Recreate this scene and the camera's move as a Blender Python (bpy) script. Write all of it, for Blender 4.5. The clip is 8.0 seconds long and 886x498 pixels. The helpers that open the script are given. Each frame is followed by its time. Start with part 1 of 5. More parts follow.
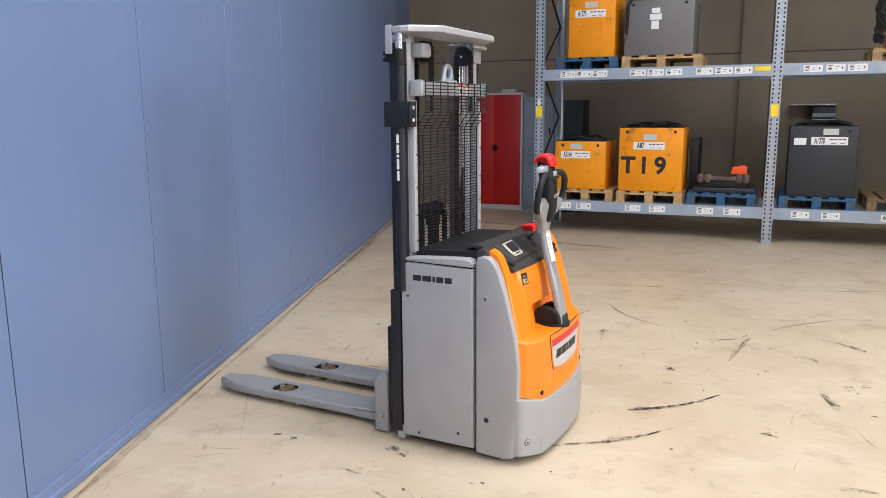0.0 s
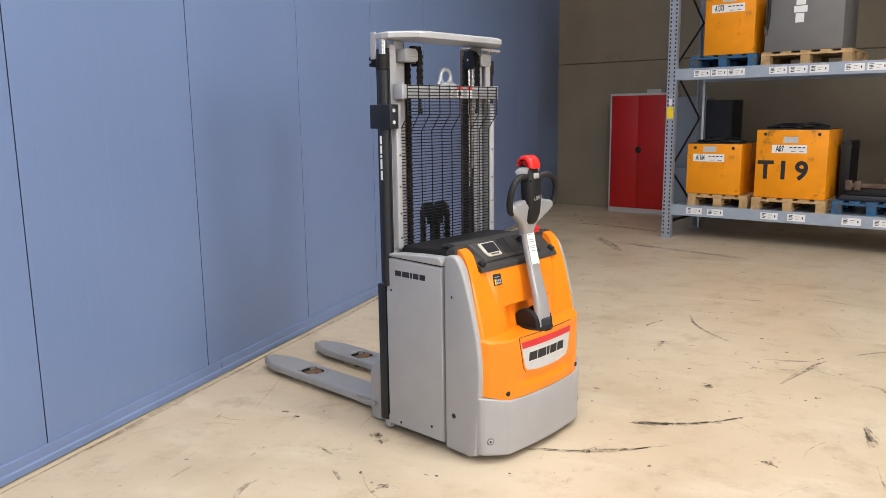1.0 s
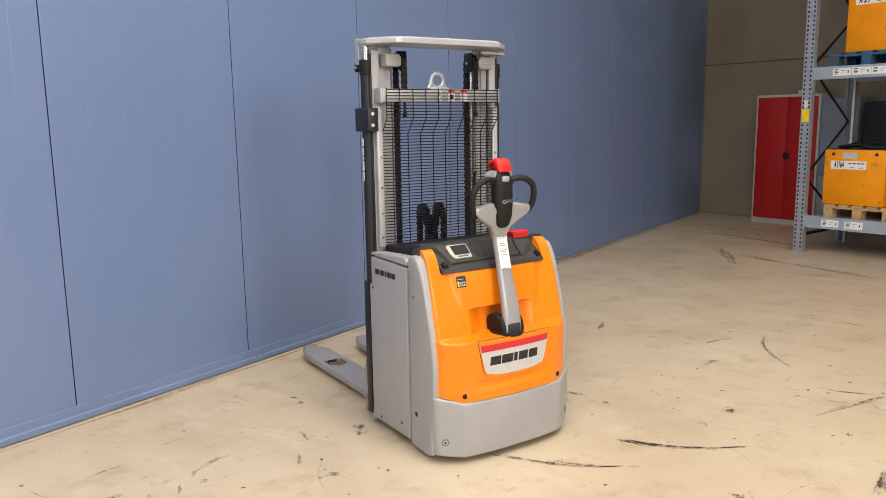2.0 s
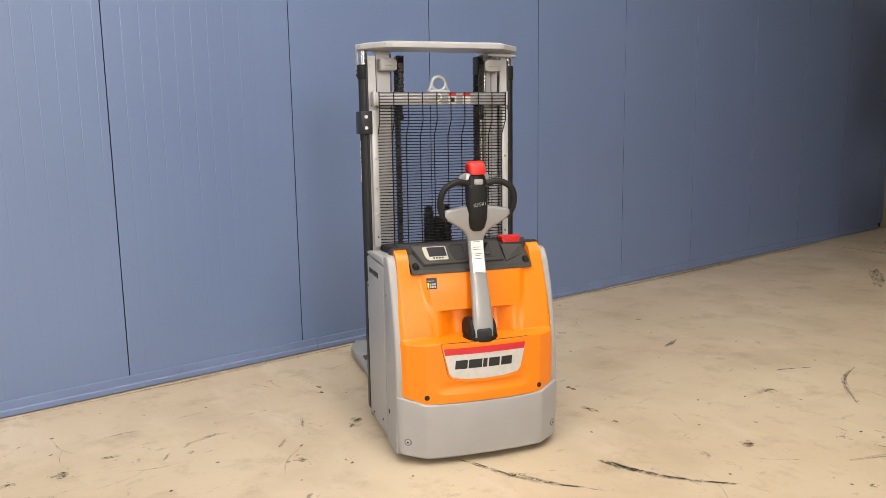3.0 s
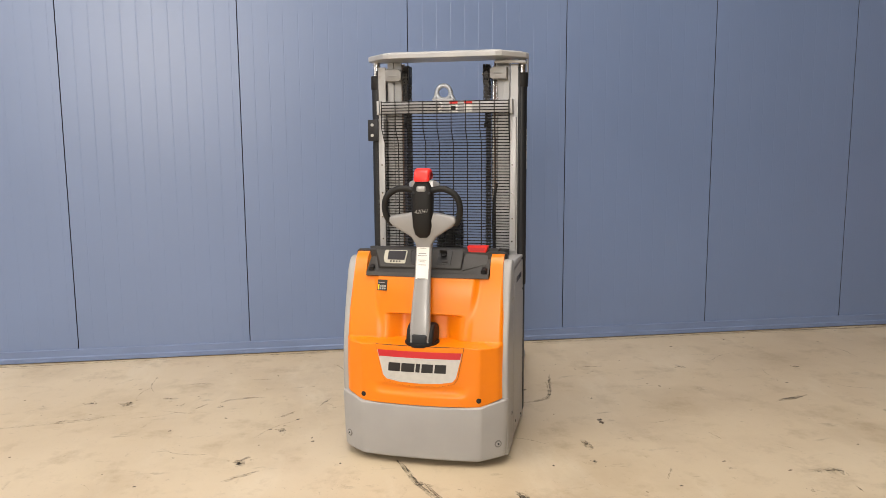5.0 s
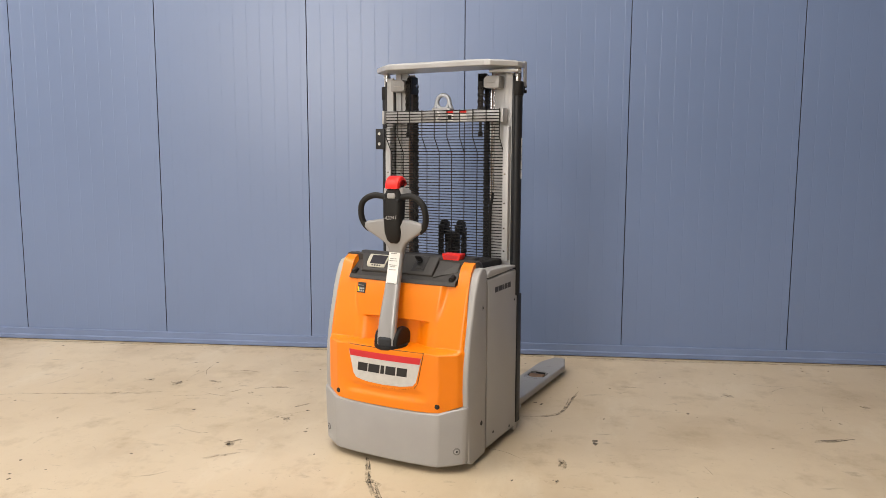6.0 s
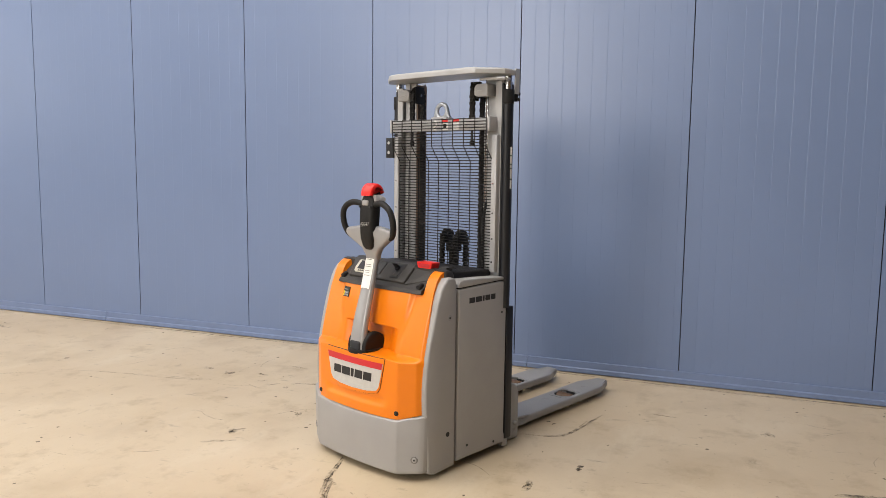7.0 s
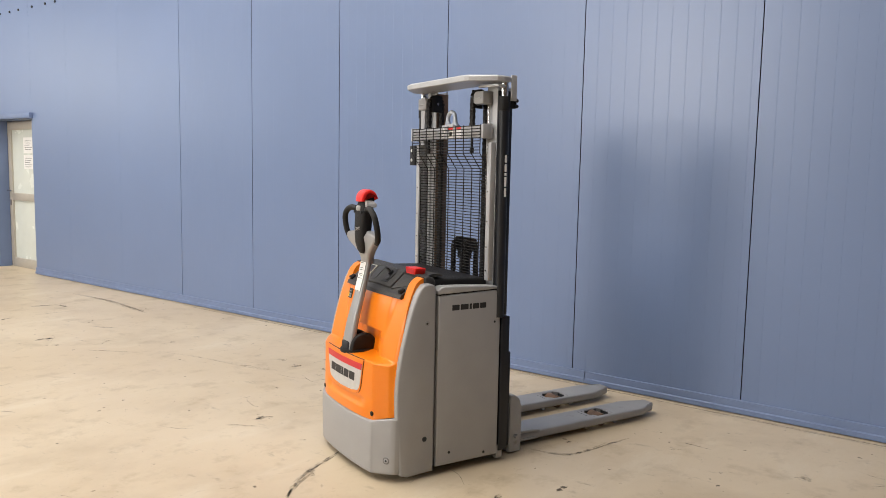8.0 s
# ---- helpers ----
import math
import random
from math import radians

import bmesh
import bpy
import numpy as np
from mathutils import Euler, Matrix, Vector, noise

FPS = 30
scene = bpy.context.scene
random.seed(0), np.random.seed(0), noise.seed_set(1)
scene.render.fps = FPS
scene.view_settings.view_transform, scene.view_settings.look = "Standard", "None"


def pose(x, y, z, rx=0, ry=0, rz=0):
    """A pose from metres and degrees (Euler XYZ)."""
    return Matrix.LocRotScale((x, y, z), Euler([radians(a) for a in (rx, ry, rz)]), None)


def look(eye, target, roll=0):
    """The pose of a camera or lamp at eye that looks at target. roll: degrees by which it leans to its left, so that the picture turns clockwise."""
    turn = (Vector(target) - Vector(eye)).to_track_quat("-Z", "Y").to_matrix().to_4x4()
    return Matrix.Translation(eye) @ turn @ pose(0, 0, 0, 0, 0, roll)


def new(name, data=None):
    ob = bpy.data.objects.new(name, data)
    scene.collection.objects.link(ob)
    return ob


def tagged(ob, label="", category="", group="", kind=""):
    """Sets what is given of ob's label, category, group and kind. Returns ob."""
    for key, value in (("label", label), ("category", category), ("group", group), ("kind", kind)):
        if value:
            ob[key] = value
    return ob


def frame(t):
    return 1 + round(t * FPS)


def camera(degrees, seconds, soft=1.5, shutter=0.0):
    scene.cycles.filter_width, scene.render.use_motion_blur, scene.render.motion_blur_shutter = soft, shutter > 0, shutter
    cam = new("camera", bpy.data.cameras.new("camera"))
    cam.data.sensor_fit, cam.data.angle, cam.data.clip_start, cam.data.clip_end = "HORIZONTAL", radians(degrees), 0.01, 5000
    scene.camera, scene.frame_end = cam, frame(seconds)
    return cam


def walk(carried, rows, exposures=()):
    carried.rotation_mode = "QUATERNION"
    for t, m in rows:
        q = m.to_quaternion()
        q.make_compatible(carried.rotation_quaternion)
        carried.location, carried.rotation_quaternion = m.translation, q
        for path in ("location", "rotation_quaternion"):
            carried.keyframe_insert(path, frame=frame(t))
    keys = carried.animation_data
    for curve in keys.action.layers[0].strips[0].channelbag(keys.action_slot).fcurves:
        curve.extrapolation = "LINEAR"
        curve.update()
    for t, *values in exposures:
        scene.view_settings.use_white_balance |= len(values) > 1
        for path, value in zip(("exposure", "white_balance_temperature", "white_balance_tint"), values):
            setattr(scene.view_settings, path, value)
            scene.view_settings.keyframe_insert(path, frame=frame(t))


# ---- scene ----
cam = camera(60.3, 8.0, soft=0.4)
METRES, EYE, TILT, LEAN, TURN = 8.5, 1.6, 0.0, 0.0, 5.9
ROWS = [
    (0.0, 0.0, 0.0, 0.0, -0.08, -10.31, 0.42),
    (0.5, 0.0582, -0.0032, -0.0, 7.07, -10.17, 0.6),
    (1.0, 0.122, 0.0033, -0.0006, 15.06, -10.07, 0.68),
    (1.5, 0.1802, 0.0186, -0.0016, 22.07, -9.88, 0.78),
    (3.0, 0.3402, 0.1197, -0.0071, 45.25, -8.85, 0.9),
    (3.5, 0.379, 0.167, -0.0088, 52.63, -8.66, 0.88),
    (4.0, 0.4143, 0.2196, -0.0095, 60.38, -8.4, 0.69),
    (4.5, 0.4442, 0.2704, -0.0104, 67.65, -8.13, 0.57),
    (6.0, 0.4886, 0.4537, -0.011, 90.41, -7.16, -0.2),
    (6.5, 0.4844, 0.5152, -0.0105, 97.35, -6.77, -0.35),
    (7.0, 0.4708, 0.5806, -0.0122, 105.47, -6.36, -0.67),
    (7.5, 0.4525, 0.6383, -0.0123, 113.08, -6.2, -0.99),
    (8.0, 0.4251, 0.6967, -0.0113, 120.87, -5.92, -1.12),
]
walk(cam, [(t, pose(0, 0, EYE, TILT, LEAN, TURN) @ pose(METRES * x, METRES * y, METRES * z, 90 + pitch, roll, yaw)) for t, x, y, z, yaw, pitch, roll in ROWS],
     exposures=[(0.0, 0.03, 5950, 12), (1.5, -0.05, 6500, 12), (3.0, -0.18, 6850, 12), (4.5, -0.3, 7000, 12), (6.5, -0.31, 6800, 12), (8.0, -0.28, 6550, 11)])


# ---- world, daylight and lamps ----
world = bpy.data.worlds.new("world")
scene.world = world
world.use_nodes = True
sky = world.node_tree.nodes.new("ShaderNodeTexSky")
sky.sky_type, sky.sun_disc, sky.sun_elevation, sky.sun_rotation = "NISHITA", False, radians(35), radians(200)
world.node_tree.links.new(sky.outputs[0], world.node_tree.nodes["Background"].inputs[0])
world.node_tree.nodes["Background"].inputs[1].default_value = 0.1


def area_lamp(name, eye, target, sx, sy, watts, colour):
    data = bpy.data.lights.new(name, "AREA")
    data.shape, data.size, data.size_y, data.energy, data.color = "RECTANGLE", sx, sy, watts, colour
    ob = new(name, data)
    ob.matrix_world = look(eye, target)
    return ob


EAST, NORTH, SOUTH, WEST, ROOF = 12.0, 13.46, -11.0, -1.93, 6.0
GATE_Y, GATE_Z, GATE_W, GATE_H = -0.75, 4.05, 3.2, 2.5
area_lamp("east_window_daylight", (EAST + 0.1, GATE_Y, GATE_Z), (0, GATE_Y, GATE_Z), GATE_W, GATE_H, 690, (1.0, 0.97, 0.92))
# unseen fill lamp from the south, added to lift the hall's brightness
area_lamp("south_fill", (4.5, SOUTH - 0.1, 3.6), (4.5, 0, 3.6), 7.0, 2.2, 160, (1.0, 0.98, 0.95))
# unseen overhead fill lamps, added to brighten the floor
for sy, watts in ((-5.5, 380), (-1.0, 350), (3.2, 360), (6.4, 105)):
    area_lamp("overhead_fill", (2.3, sy, ROOF + 0.12), (2.3, sy, 0), 6.0, 1.1, watts, (1.0, 0.96, 0.9))

# ---- materials ----


def material(name, base, rough=0.5, metal=0.0, scale=8.0, vary=0.12, bump=0.1, fine=120.0, second=None, mix=0.0, per_piece=0.0, coat=0.0, gloss_vary=0.1, streak=None, spec=0.5, coat_rough=0.12):
    """A painted or raw surface: cloudy variation, fine grain and relief; second: a stain colour spread over `mix` of it."""
    m = bpy.data.materials.new(name)
    m.use_nodes = True
    nt = m.node_tree
    N, K = nt.nodes, nt.links
    b = N["Principled BSDF"]
    tc = N.new("ShaderNodeTexCoord")
    n1 = N.new("ShaderNodeTexNoise")
    n1.inputs["Scale"].default_value, n1.inputs["Detail"].default_value = scale, 6
    n2 = N.new("ShaderNodeTexNoise")
    n2.inputs["Scale"].default_value, n2.inputs["Detail"].default_value = fine, 3
    K.new(tc.outputs["Object"], n1.inputs["Vector"])
    if streak:
        mp = N.new("ShaderNodeMapping")
        mp.inputs["Scale"].default_value = streak
        K.new(tc.outputs["Object"], mp.inputs[0])
        K.new(mp.outputs[0], n2.inputs["Vector"])
    else:
        K.new(tc.outputs["Object"], n2.inputs["Vector"])
    r = N.new("ShaderNodeMapRange")
    r.inputs[1].default_value, r.inputs[2].default_value = 0.3, 0.7
    r.inputs[3].default_value, r.inputs[4].default_value = 1 - vary, 1 + vary
    K.new(n1.outputs["Fac"], r.inputs[0])
    mul = N.new("ShaderNodeVectorMath")
    mul.operation = "SCALE"
    mul.inputs[0].default_value = base
    K.new(r.outputs[0], mul.inputs["Scale"])
    out = mul.outputs[0]
    if per_piece:
        oi = N.new("ShaderNodeObjectInfo")
        rr = N.new("ShaderNodeMapRange")
        rr.inputs[3].default_value, rr.inputs[4].default_value = 1 - per_piece, 1 + per_piece
        K.new(oi.outputs["Random"], rr.inputs[0])
        m2 = N.new("ShaderNodeVectorMath")
        m2.operation = "SCALE"
        K.new(out, m2.inputs[0])
        K.new(rr.outputs[0], m2.inputs["Scale"])
        out = m2.outputs[0]
    if second:
        n3 = N.new("ShaderNodeTexNoise")
        n3.inputs["Scale"].default_value, n3.inputs["Detail"].default_value, n3.inputs["Roughness"].default_value = scale * 0.7, 9, 0.68
        K.new(tc.outputs["Object"], n3.inputs["Vector"])
        ramp = N.new("ShaderNodeMapRange")
        ramp.inputs[1].default_value, ramp.inputs[2].default_value = 0.66 - mix * 0.35, 0.74 - mix * 0.2
        K.new(n3.outputs["Fac"], ramp.inputs[0])
        mx = N.new("ShaderNodeMix")
        mx.data_type = "RGBA"
        K.new(ramp.outputs[0], mx.inputs[0])
        K.new(out, mx.inputs[6])
        mx.inputs[7].default_value = (*second, 1)
        out = mx.outputs[2]
    K.new(out, b.inputs["Base Color"])
    rg = N.new("ShaderNodeMapRange")
    rg.inputs[3].default_value, rg.inputs[4].default_value = max(rough - gloss_vary, 0.02), min(rough + gloss_vary, 1)
    K.new(n1.outputs["Fac"], rg.inputs[0])
    K.new(rg.outputs[0], b.inputs["Roughness"])
    b.inputs["Metallic"].default_value, b.inputs["Specular IOR Level"].default_value = metal, spec
    b.inputs["Coat Weight"].default_value, b.inputs["Coat Roughness"].default_value = coat, coat_rough
    if bump:
        bp = N.new("ShaderNodeBump")
        bp.inputs["Strength"].default_value, bp.inputs["Distance"].default_value = bump, 0.002
        K.new(n2.outputs["Fac"], bp.inputs["Height"])
        K.new(bp.outputs[0], b.inputs["Normal"])
    return m


BLUE = material("blue_panel_paint", (0.136, 0.197, 0.352), 0.37, 0, 0.9, 0.04, 0.16, 26, gloss_vary=0.04, streak=(1, 1, 0.05), spec=0.75)
BLUE_TRIM = material("blue_trim_paint", (0.145, 0.2, 0.345), 0.38, 0, 3, 0.08, 0.08, 60)
JOINT = material("dark_joint", (0.01, 0.014, 0.027), 0.7)
CONCRETE_WALL = material("beige_concrete_panel", (0.245, 0.205, 0.148), 0.8, 0, 1.5, 0.09, 0.25, 90, (0.16, 0.135, 0.1), 0.12)
CONCRETE_DARK = material("wall_joint", (0.1, 0.09, 0.075), 0.85)
PLAIN_WALL = material("plain_plaster", (0.6, 0.58, 0.54), 0.8, 0, 1.5, 0.06, 0.2)
CEILING = material("ceiling_sheet", (0.55, 0.55, 0.54), 0.7, 0, 2, 0.05, 0.1)
ORANGE = material("orange_cowl_paint", (0.82, 0.21, 0.004), 0.38, 0, 5, 0.03, 0.05, 260, coat=0.35, spec=0.3, coat_rough=0.3)
GREY = material("light_grey_textured_paint", (0.335, 0.334, 0.338), 0.45, 0.1, 7, 0.04, 0.16, 420)
MAST = material("silver_mast_paint", (0.395, 0.4, 0.415), 0.4, 0.2, 9, 0.07, 0.1, 160, (0.3, 0.28, 0.25), 0.08)
TILLER = material("satin_grey_tiller_paint", (0.29, 0.29, 0.297), 0.32, 0.1, 7, 0.04, 0.05, 300, coat=0.25)
FORK = material("worn_fork_paint", (0.3, 0.3, 0.305), 0.45, 0.15, 6, 0.08, 0.15, 160, (0.2, 0.19, 0.18), 0.12)
DARK = material("charcoal_plastic", (0.009, 0.0085, 0.009), 0.55, 0, 9, 0.12, 0.3, 500, spec=0.28)
DASH = material("dark_grey_plastic", (0.029, 0.027, 0.026), 0.55, 0, 9, 0.08, 0.25, 500)
STEEL_DARK = material("dark_blue_grey_steel", (0.01, 0.0112, 0.015), 0.46, 0.05, 6, 0.12, 0.1, 90, spec=0.4)
CHAIN = material("greased_chain_steel", (0.02, 0.017, 0.015), 0.4, 0.35, 40, 0.3, 0.2, 200)
GREASE = material("greasy_brown_rail", (0.12, 0.078, 0.055), 0.42, 0.3, 8, 0.3, 0.2, 90)
CHROME = material("polished_steel", (0.5, 0.5, 0.51), 0.26, 1.0, 6, 0.05, 0.02)
RED = material("red_plastic", (0.72, 0.018, 0.014), 0.35, 0, 6, 0.05, 0.05)
WHITE = material("white_label", (0.78, 0.78, 0.77), 0.45, 0, 9, 0.04, 0.03)
BLACK = material("black_print", (0.012, 0.012, 0.014), 0.5)
BADGE = material("badge_silver", (0.53, 0.53, 0.525), 0.4, 0.15, 40, 0.06, 0.03)
BADGE_RED = material("badge_red", (0.55, 0.02, 0.03), 0.4, 0, 9, 0.06)
ROLLER = material("brown_polyurethane_roller", (0.13, 0.07, 0.035), 0.5, 0, 20, 0.2, 0.1)
SCREEN = material("grey_display_glass", (0.022, 0.021, 0.028), 0.4, spec=0.25)
IVORY = material("ivory_display_bezel", (0.46, 0.44, 0.37), 0.45)
GALV = material("galvanised_steel", (0.4, 0.43, 0.48), 0.4, 0.55, 14, 0.12, 0.08, 130, (0.33, 0.35, 0.38), 0.15)
BEAM = material("blue_grey_beam_paint", (0.34, 0.39, 0.465), 0.42, 0.2, 8, 0.08, 0.08, 120, (0.25, 0.26, 0.28), 0.06)
# dark colour in place of the shade inside holes, sockets and gaps
HOLE = material("painted_hole_shade", (0.02, 0.022, 0.026), 0.8)
WOOD = material("raw_pallet_wood", (0.46, 0.3, 0.14), 0.75, 0, 12, 0.2, 0.35, 90, (0.25, 0.15, 0.07), 0.15, per_piece=0.18)
WOOD_OLD = material("weathered_brown_pallet_wood", (0.2, 0.125, 0.06), 0.8, 0, 12, 0.25, 0.35, 90, (0.09, 0.06, 0.035), 0.2, per_piece=0.18)
WOOD_BLUE = material("blue_painted_pallet", (0.016, 0.11, 0.25), 0.7, 0, 12, 0.25, 0.3, 90, (0.07, 0.065, 0.055), 0.55, per_piece=0.15)
YELLOW = material("yellow_battery_paint", (0.8, 0.285, 0.003), 0.45, 0, 4, 0.08, 0.12, 140, (0.1, 0.055, 0.018), 0.3, spec=0.3)
BATTERY_GREY = material("grey_battery_paint", (0.15, 0.146, 0.142), 0.5, 0, 4, 0.07, 0.12, 140, (0.22, 0.21, 0.2), 0.05)
BATTERY_DARK = material("dark_grey_battery_paint", (0.022, 0.023, 0.027), 0.5, 0, 4, 0.1, 0.12, 140, (0.1, 0.1, 0.1), 0.06)
LABEL_YELLOW = material("yellow_label", (0.85, 0.62, 0.01), 0.5)
CABINET_RED = material("red_cabinet_paint", (0.42, 0.008, 0.006), 0.4, 0, 3, 0.05, 0.08)
CABINET_GREY = material("light_grey_cabinet_paint", (0.5, 0.5, 0.48), 0.45, 0, 3, 0.05, 0.08)
LOCKER = material("blue_grey_locker_paint", (0.26, 0.3, 0.36), 0.45, 0, 3, 0.05, 0.08)
ALU = material("beige_aluminium_profile", (0.45, 0.42, 0.37), 0.42, 0.2, 9, 0.05, 0.04)
ORANGE_CAP = material("orange_red_plastic", (0.85, 0.09, 0.01), 0.4)
RUBBER = material("black_rubber", (0.009, 0.009, 0.0095), 0.6, spec=0.35)


def floor_material():
    m = bpy.data.materials.new("cream_epoxy_floor")
    m.use_nodes = True
    nt = m.node_tree
    N, K = nt.nodes, nt.links
    b = N["Principled BSDF"]
    tc = N.new("ShaderNodeTexCoord")

    def noise_of(scale, detail, rough=0.55, stretch=None):
        n = N.new("ShaderNodeTexNoise")
        n.inputs["Scale"].default_value, n.inputs["Detail"].default_value, n.inputs["Roughness"].default_value = scale, detail, rough
        src = tc.outputs["Object"]
        if stretch:
            mp = N.new("ShaderNodeMapping")
            mp.inputs["Scale"].default_value, mp.inputs["Rotation"].default_value = stretch, (0, 0, 0.6)
            K.new(src, mp.inputs[0])
            src = mp.outputs[0]
        K.new(src, n.inputs["Vector"])
        return n.outputs["Fac"]

    def over(under, fac, lo, hi, colour, most=1.0):
        r = N.new("ShaderNodeMapRange")
        r.inputs[1].default_value, r.inputs[2].default_value, r.inputs[4].default_value = lo, hi, most
        K.new(fac, r.inputs[0])
        mx = N.new("ShaderNodeMix")
        mx.data_type = "RGBA"
        K.new(r.outputs[0], mx.inputs[0])
        if isinstance(under, tuple):
            mx.inputs[6].default_value = (*under, 1)
        else:
            K.new(under, mx.inputs[6])
        mx.inputs[7].default_value = (*colour, 1)
        return mx.outputs[2]

    c = over((0.505, 0.405, 0.275), noise_of(0.5, 5), 0.36, 0.64, (0.585, 0.49, 0.355))
    # pale swept smears, with the floor's whitish glare painted into them
    c = over(c, noise_of(1.5, 8, 0.66, (0.6, 1.8, 1)), 0.54, 0.7, (0.64, 0.57, 0.45), 0.5)
    c = over(c, noise_of(1.3, 7, 0.6), 0.5, 0.75, (0.36, 0.275, 0.17), 0.62)
    c = over(c, noise_of(3.6, 9, 0.66), 0.54, 0.7, (0.3, 0.225, 0.135), 0.5)
    c = over(c, noise_of(5.0, 9, 0.7, (2.2, 0.8, 1)), 0.61, 0.71, (0.2, 0.16, 0.108), 0.6)
    c = over(c, noise_of(9.0, 10, 0.78, (0.7, 1.5, 1)), 0.6, 0.7, (0.22, 0.165, 0.1), 0.6)
    c = over(c, noise_of(13.0, 9, 0.74), 0.635, 0.7, (0.1, 0.075, 0.05), 0.8)
    c = over(c, noise_of(34.0, 6, 0.7), 0.67, 0.72, (0.07, 0.055, 0.04), 0.8)
    c = over(c, noise_of(60, 4, 0.6), 0.62, 0.76, (0.36, 0.28, 0.18), 0.5)
    K.new(c, b.inputs["Base Color"])
    r = N.new("ShaderNodeMapRange")
    r.inputs[3].default_value, r.inputs[4].default_value = 0.26, 0.55
    K.new(noise_of(1.8, 7, 0.65), r.inputs[0])
    K.new(r.outputs[0], b.inputs["Roughness"])
    bp = N.new("ShaderNodeBump")
    bp.inputs["Strength"].default_value, bp.inputs["Distance"].default_value = 0.12, 0.004
    K.new(noise_of(22, 6), bp.inputs["Height"])
    K.new(bp.outputs[0], b.inputs["Normal"])
    return m


def scuff_material(name, colour, cover, most):
    """Rubber or dirt lying on the floor, broken up by its own grain."""
    m = bpy.data.materials.new(name)
    m.use_nodes = True
    N, K = m.node_tree.nodes, m.node_tree.links
    b = N["Principled BSDF"]
    b.inputs["Base Color"].default_value, b.inputs["Roughness"].default_value = (*colour, 1), 0.7
    tc, n, r = N.new("ShaderNodeTexCoord"), N.new("ShaderNodeTexNoise"), N.new("ShaderNodeMapRange")
    n.inputs["Scale"].default_value, n.inputs["Detail"].default_value, n.inputs["Roughness"].default_value = 24, 9, 0.72
    K.new(tc.outputs["Object"], n.inputs["Vector"])
    r.inputs[1].default_value, r.inputs[2].default_value = 0.5 - cover * 0.25, 0.8 - cover * 0.25
    r.inputs[4].default_value = most
    K.new(n.outputs["Fac"], r.inputs[0])
    K.new(r.outputs[0], b.inputs["Alpha"])
    return m


FLOOR = floor_material()
SCUFF = scuff_material("black_tyre_rubber_scuff", (0.055, 0.045, 0.035), 0.45, 0.68)
SMEAR = scuff_material("grey_dirt_smear", (0.16, 0.125, 0.085), 0.45, 0.42)
EDGE_DIRT = scuff_material("brown_dust_along_the_wall", (0.24, 0.18, 0.11), 0.7, 0.3)
SPOT = scuff_material("dark_oil_spot", (0.07, 0.05, 0.035), 0.9, 0.85)

# ---- mesh helpers ----


def bm_box(bm, x0, x1, y0, y1, z0, z1, bevel=0.0, seg=2):
    r = bmesh.ops.create_cube(bm, size=1, matrix=Matrix.LocRotScale(((x0 + x1) / 2, (y0 + y1) / 2, (z0 + z1) / 2), None, (abs(x1 - x0), abs(y1 - y0), abs(z1 - z0))))
    if bevel:
        es = list({e for v in r["verts"] for e in v.link_edges})
        bmesh.ops.bevel(bm, geom=es, offset=bevel, segments=seg, affect="EDGES", profile=0.5)
    return bm


def bm_cyl(bm, a, b, r, seg=20, r2=None, bevel=0.0):
    a, b = Vector(a), Vector(b)
    q = (b - a).to_track_quat("Z", "Y").to_matrix().to_4x4()
    res = bmesh.ops.create_cone(bm, cap_ends=True, segments=seg, radius1=r, radius2=r if r2 is None else r2, depth=(b - a).length, matrix=Matrix.Translation((a + b) / 2) @ q)
    if bevel:
        fs = {f for v in res["verts"] for f in v.link_faces if len(f.verts) > 4}
        es = list({e for f in fs for e in f.edges})
        bmesh.ops.bevel(bm, geom=es, offset=bevel, segments=2, affect="EDGES", profile=0.5)
    return bm


def bm_prism(bm, outline, axis, a, b, bevel=0.0, seg=2):
    """A closed outline in the two other axes (x,y / x,z / y,z), pushed along axis from a to b."""
    def at(p, h):
        return {"x": (h, p[0], p[1]), "y": (p[0], h, p[1]), "z": (p[0], p[1], h)}[axis]
    lo = [bm.verts.new(at(p, a)) for p in outline]
    hi = [bm.verts.new(at(p, b)) for p in outline]
    n = len(outline)
    fs = [bm.faces.new(lo), bm.faces.new(hi)] + [bm.faces.new((lo[i], lo[(i + 1) % n], hi[(i + 1) % n], hi[i])) for i in range(n)]
    bmesh.ops.recalc_face_normals(bm, faces=fs)
    if bevel:
        es = list({e for f in fs[:2] for e in f.edges})
        bmesh.ops.bevel(bm, geom=es, offset=bevel, segments=seg, affect="EDGES", profile=0.5)
    return bm


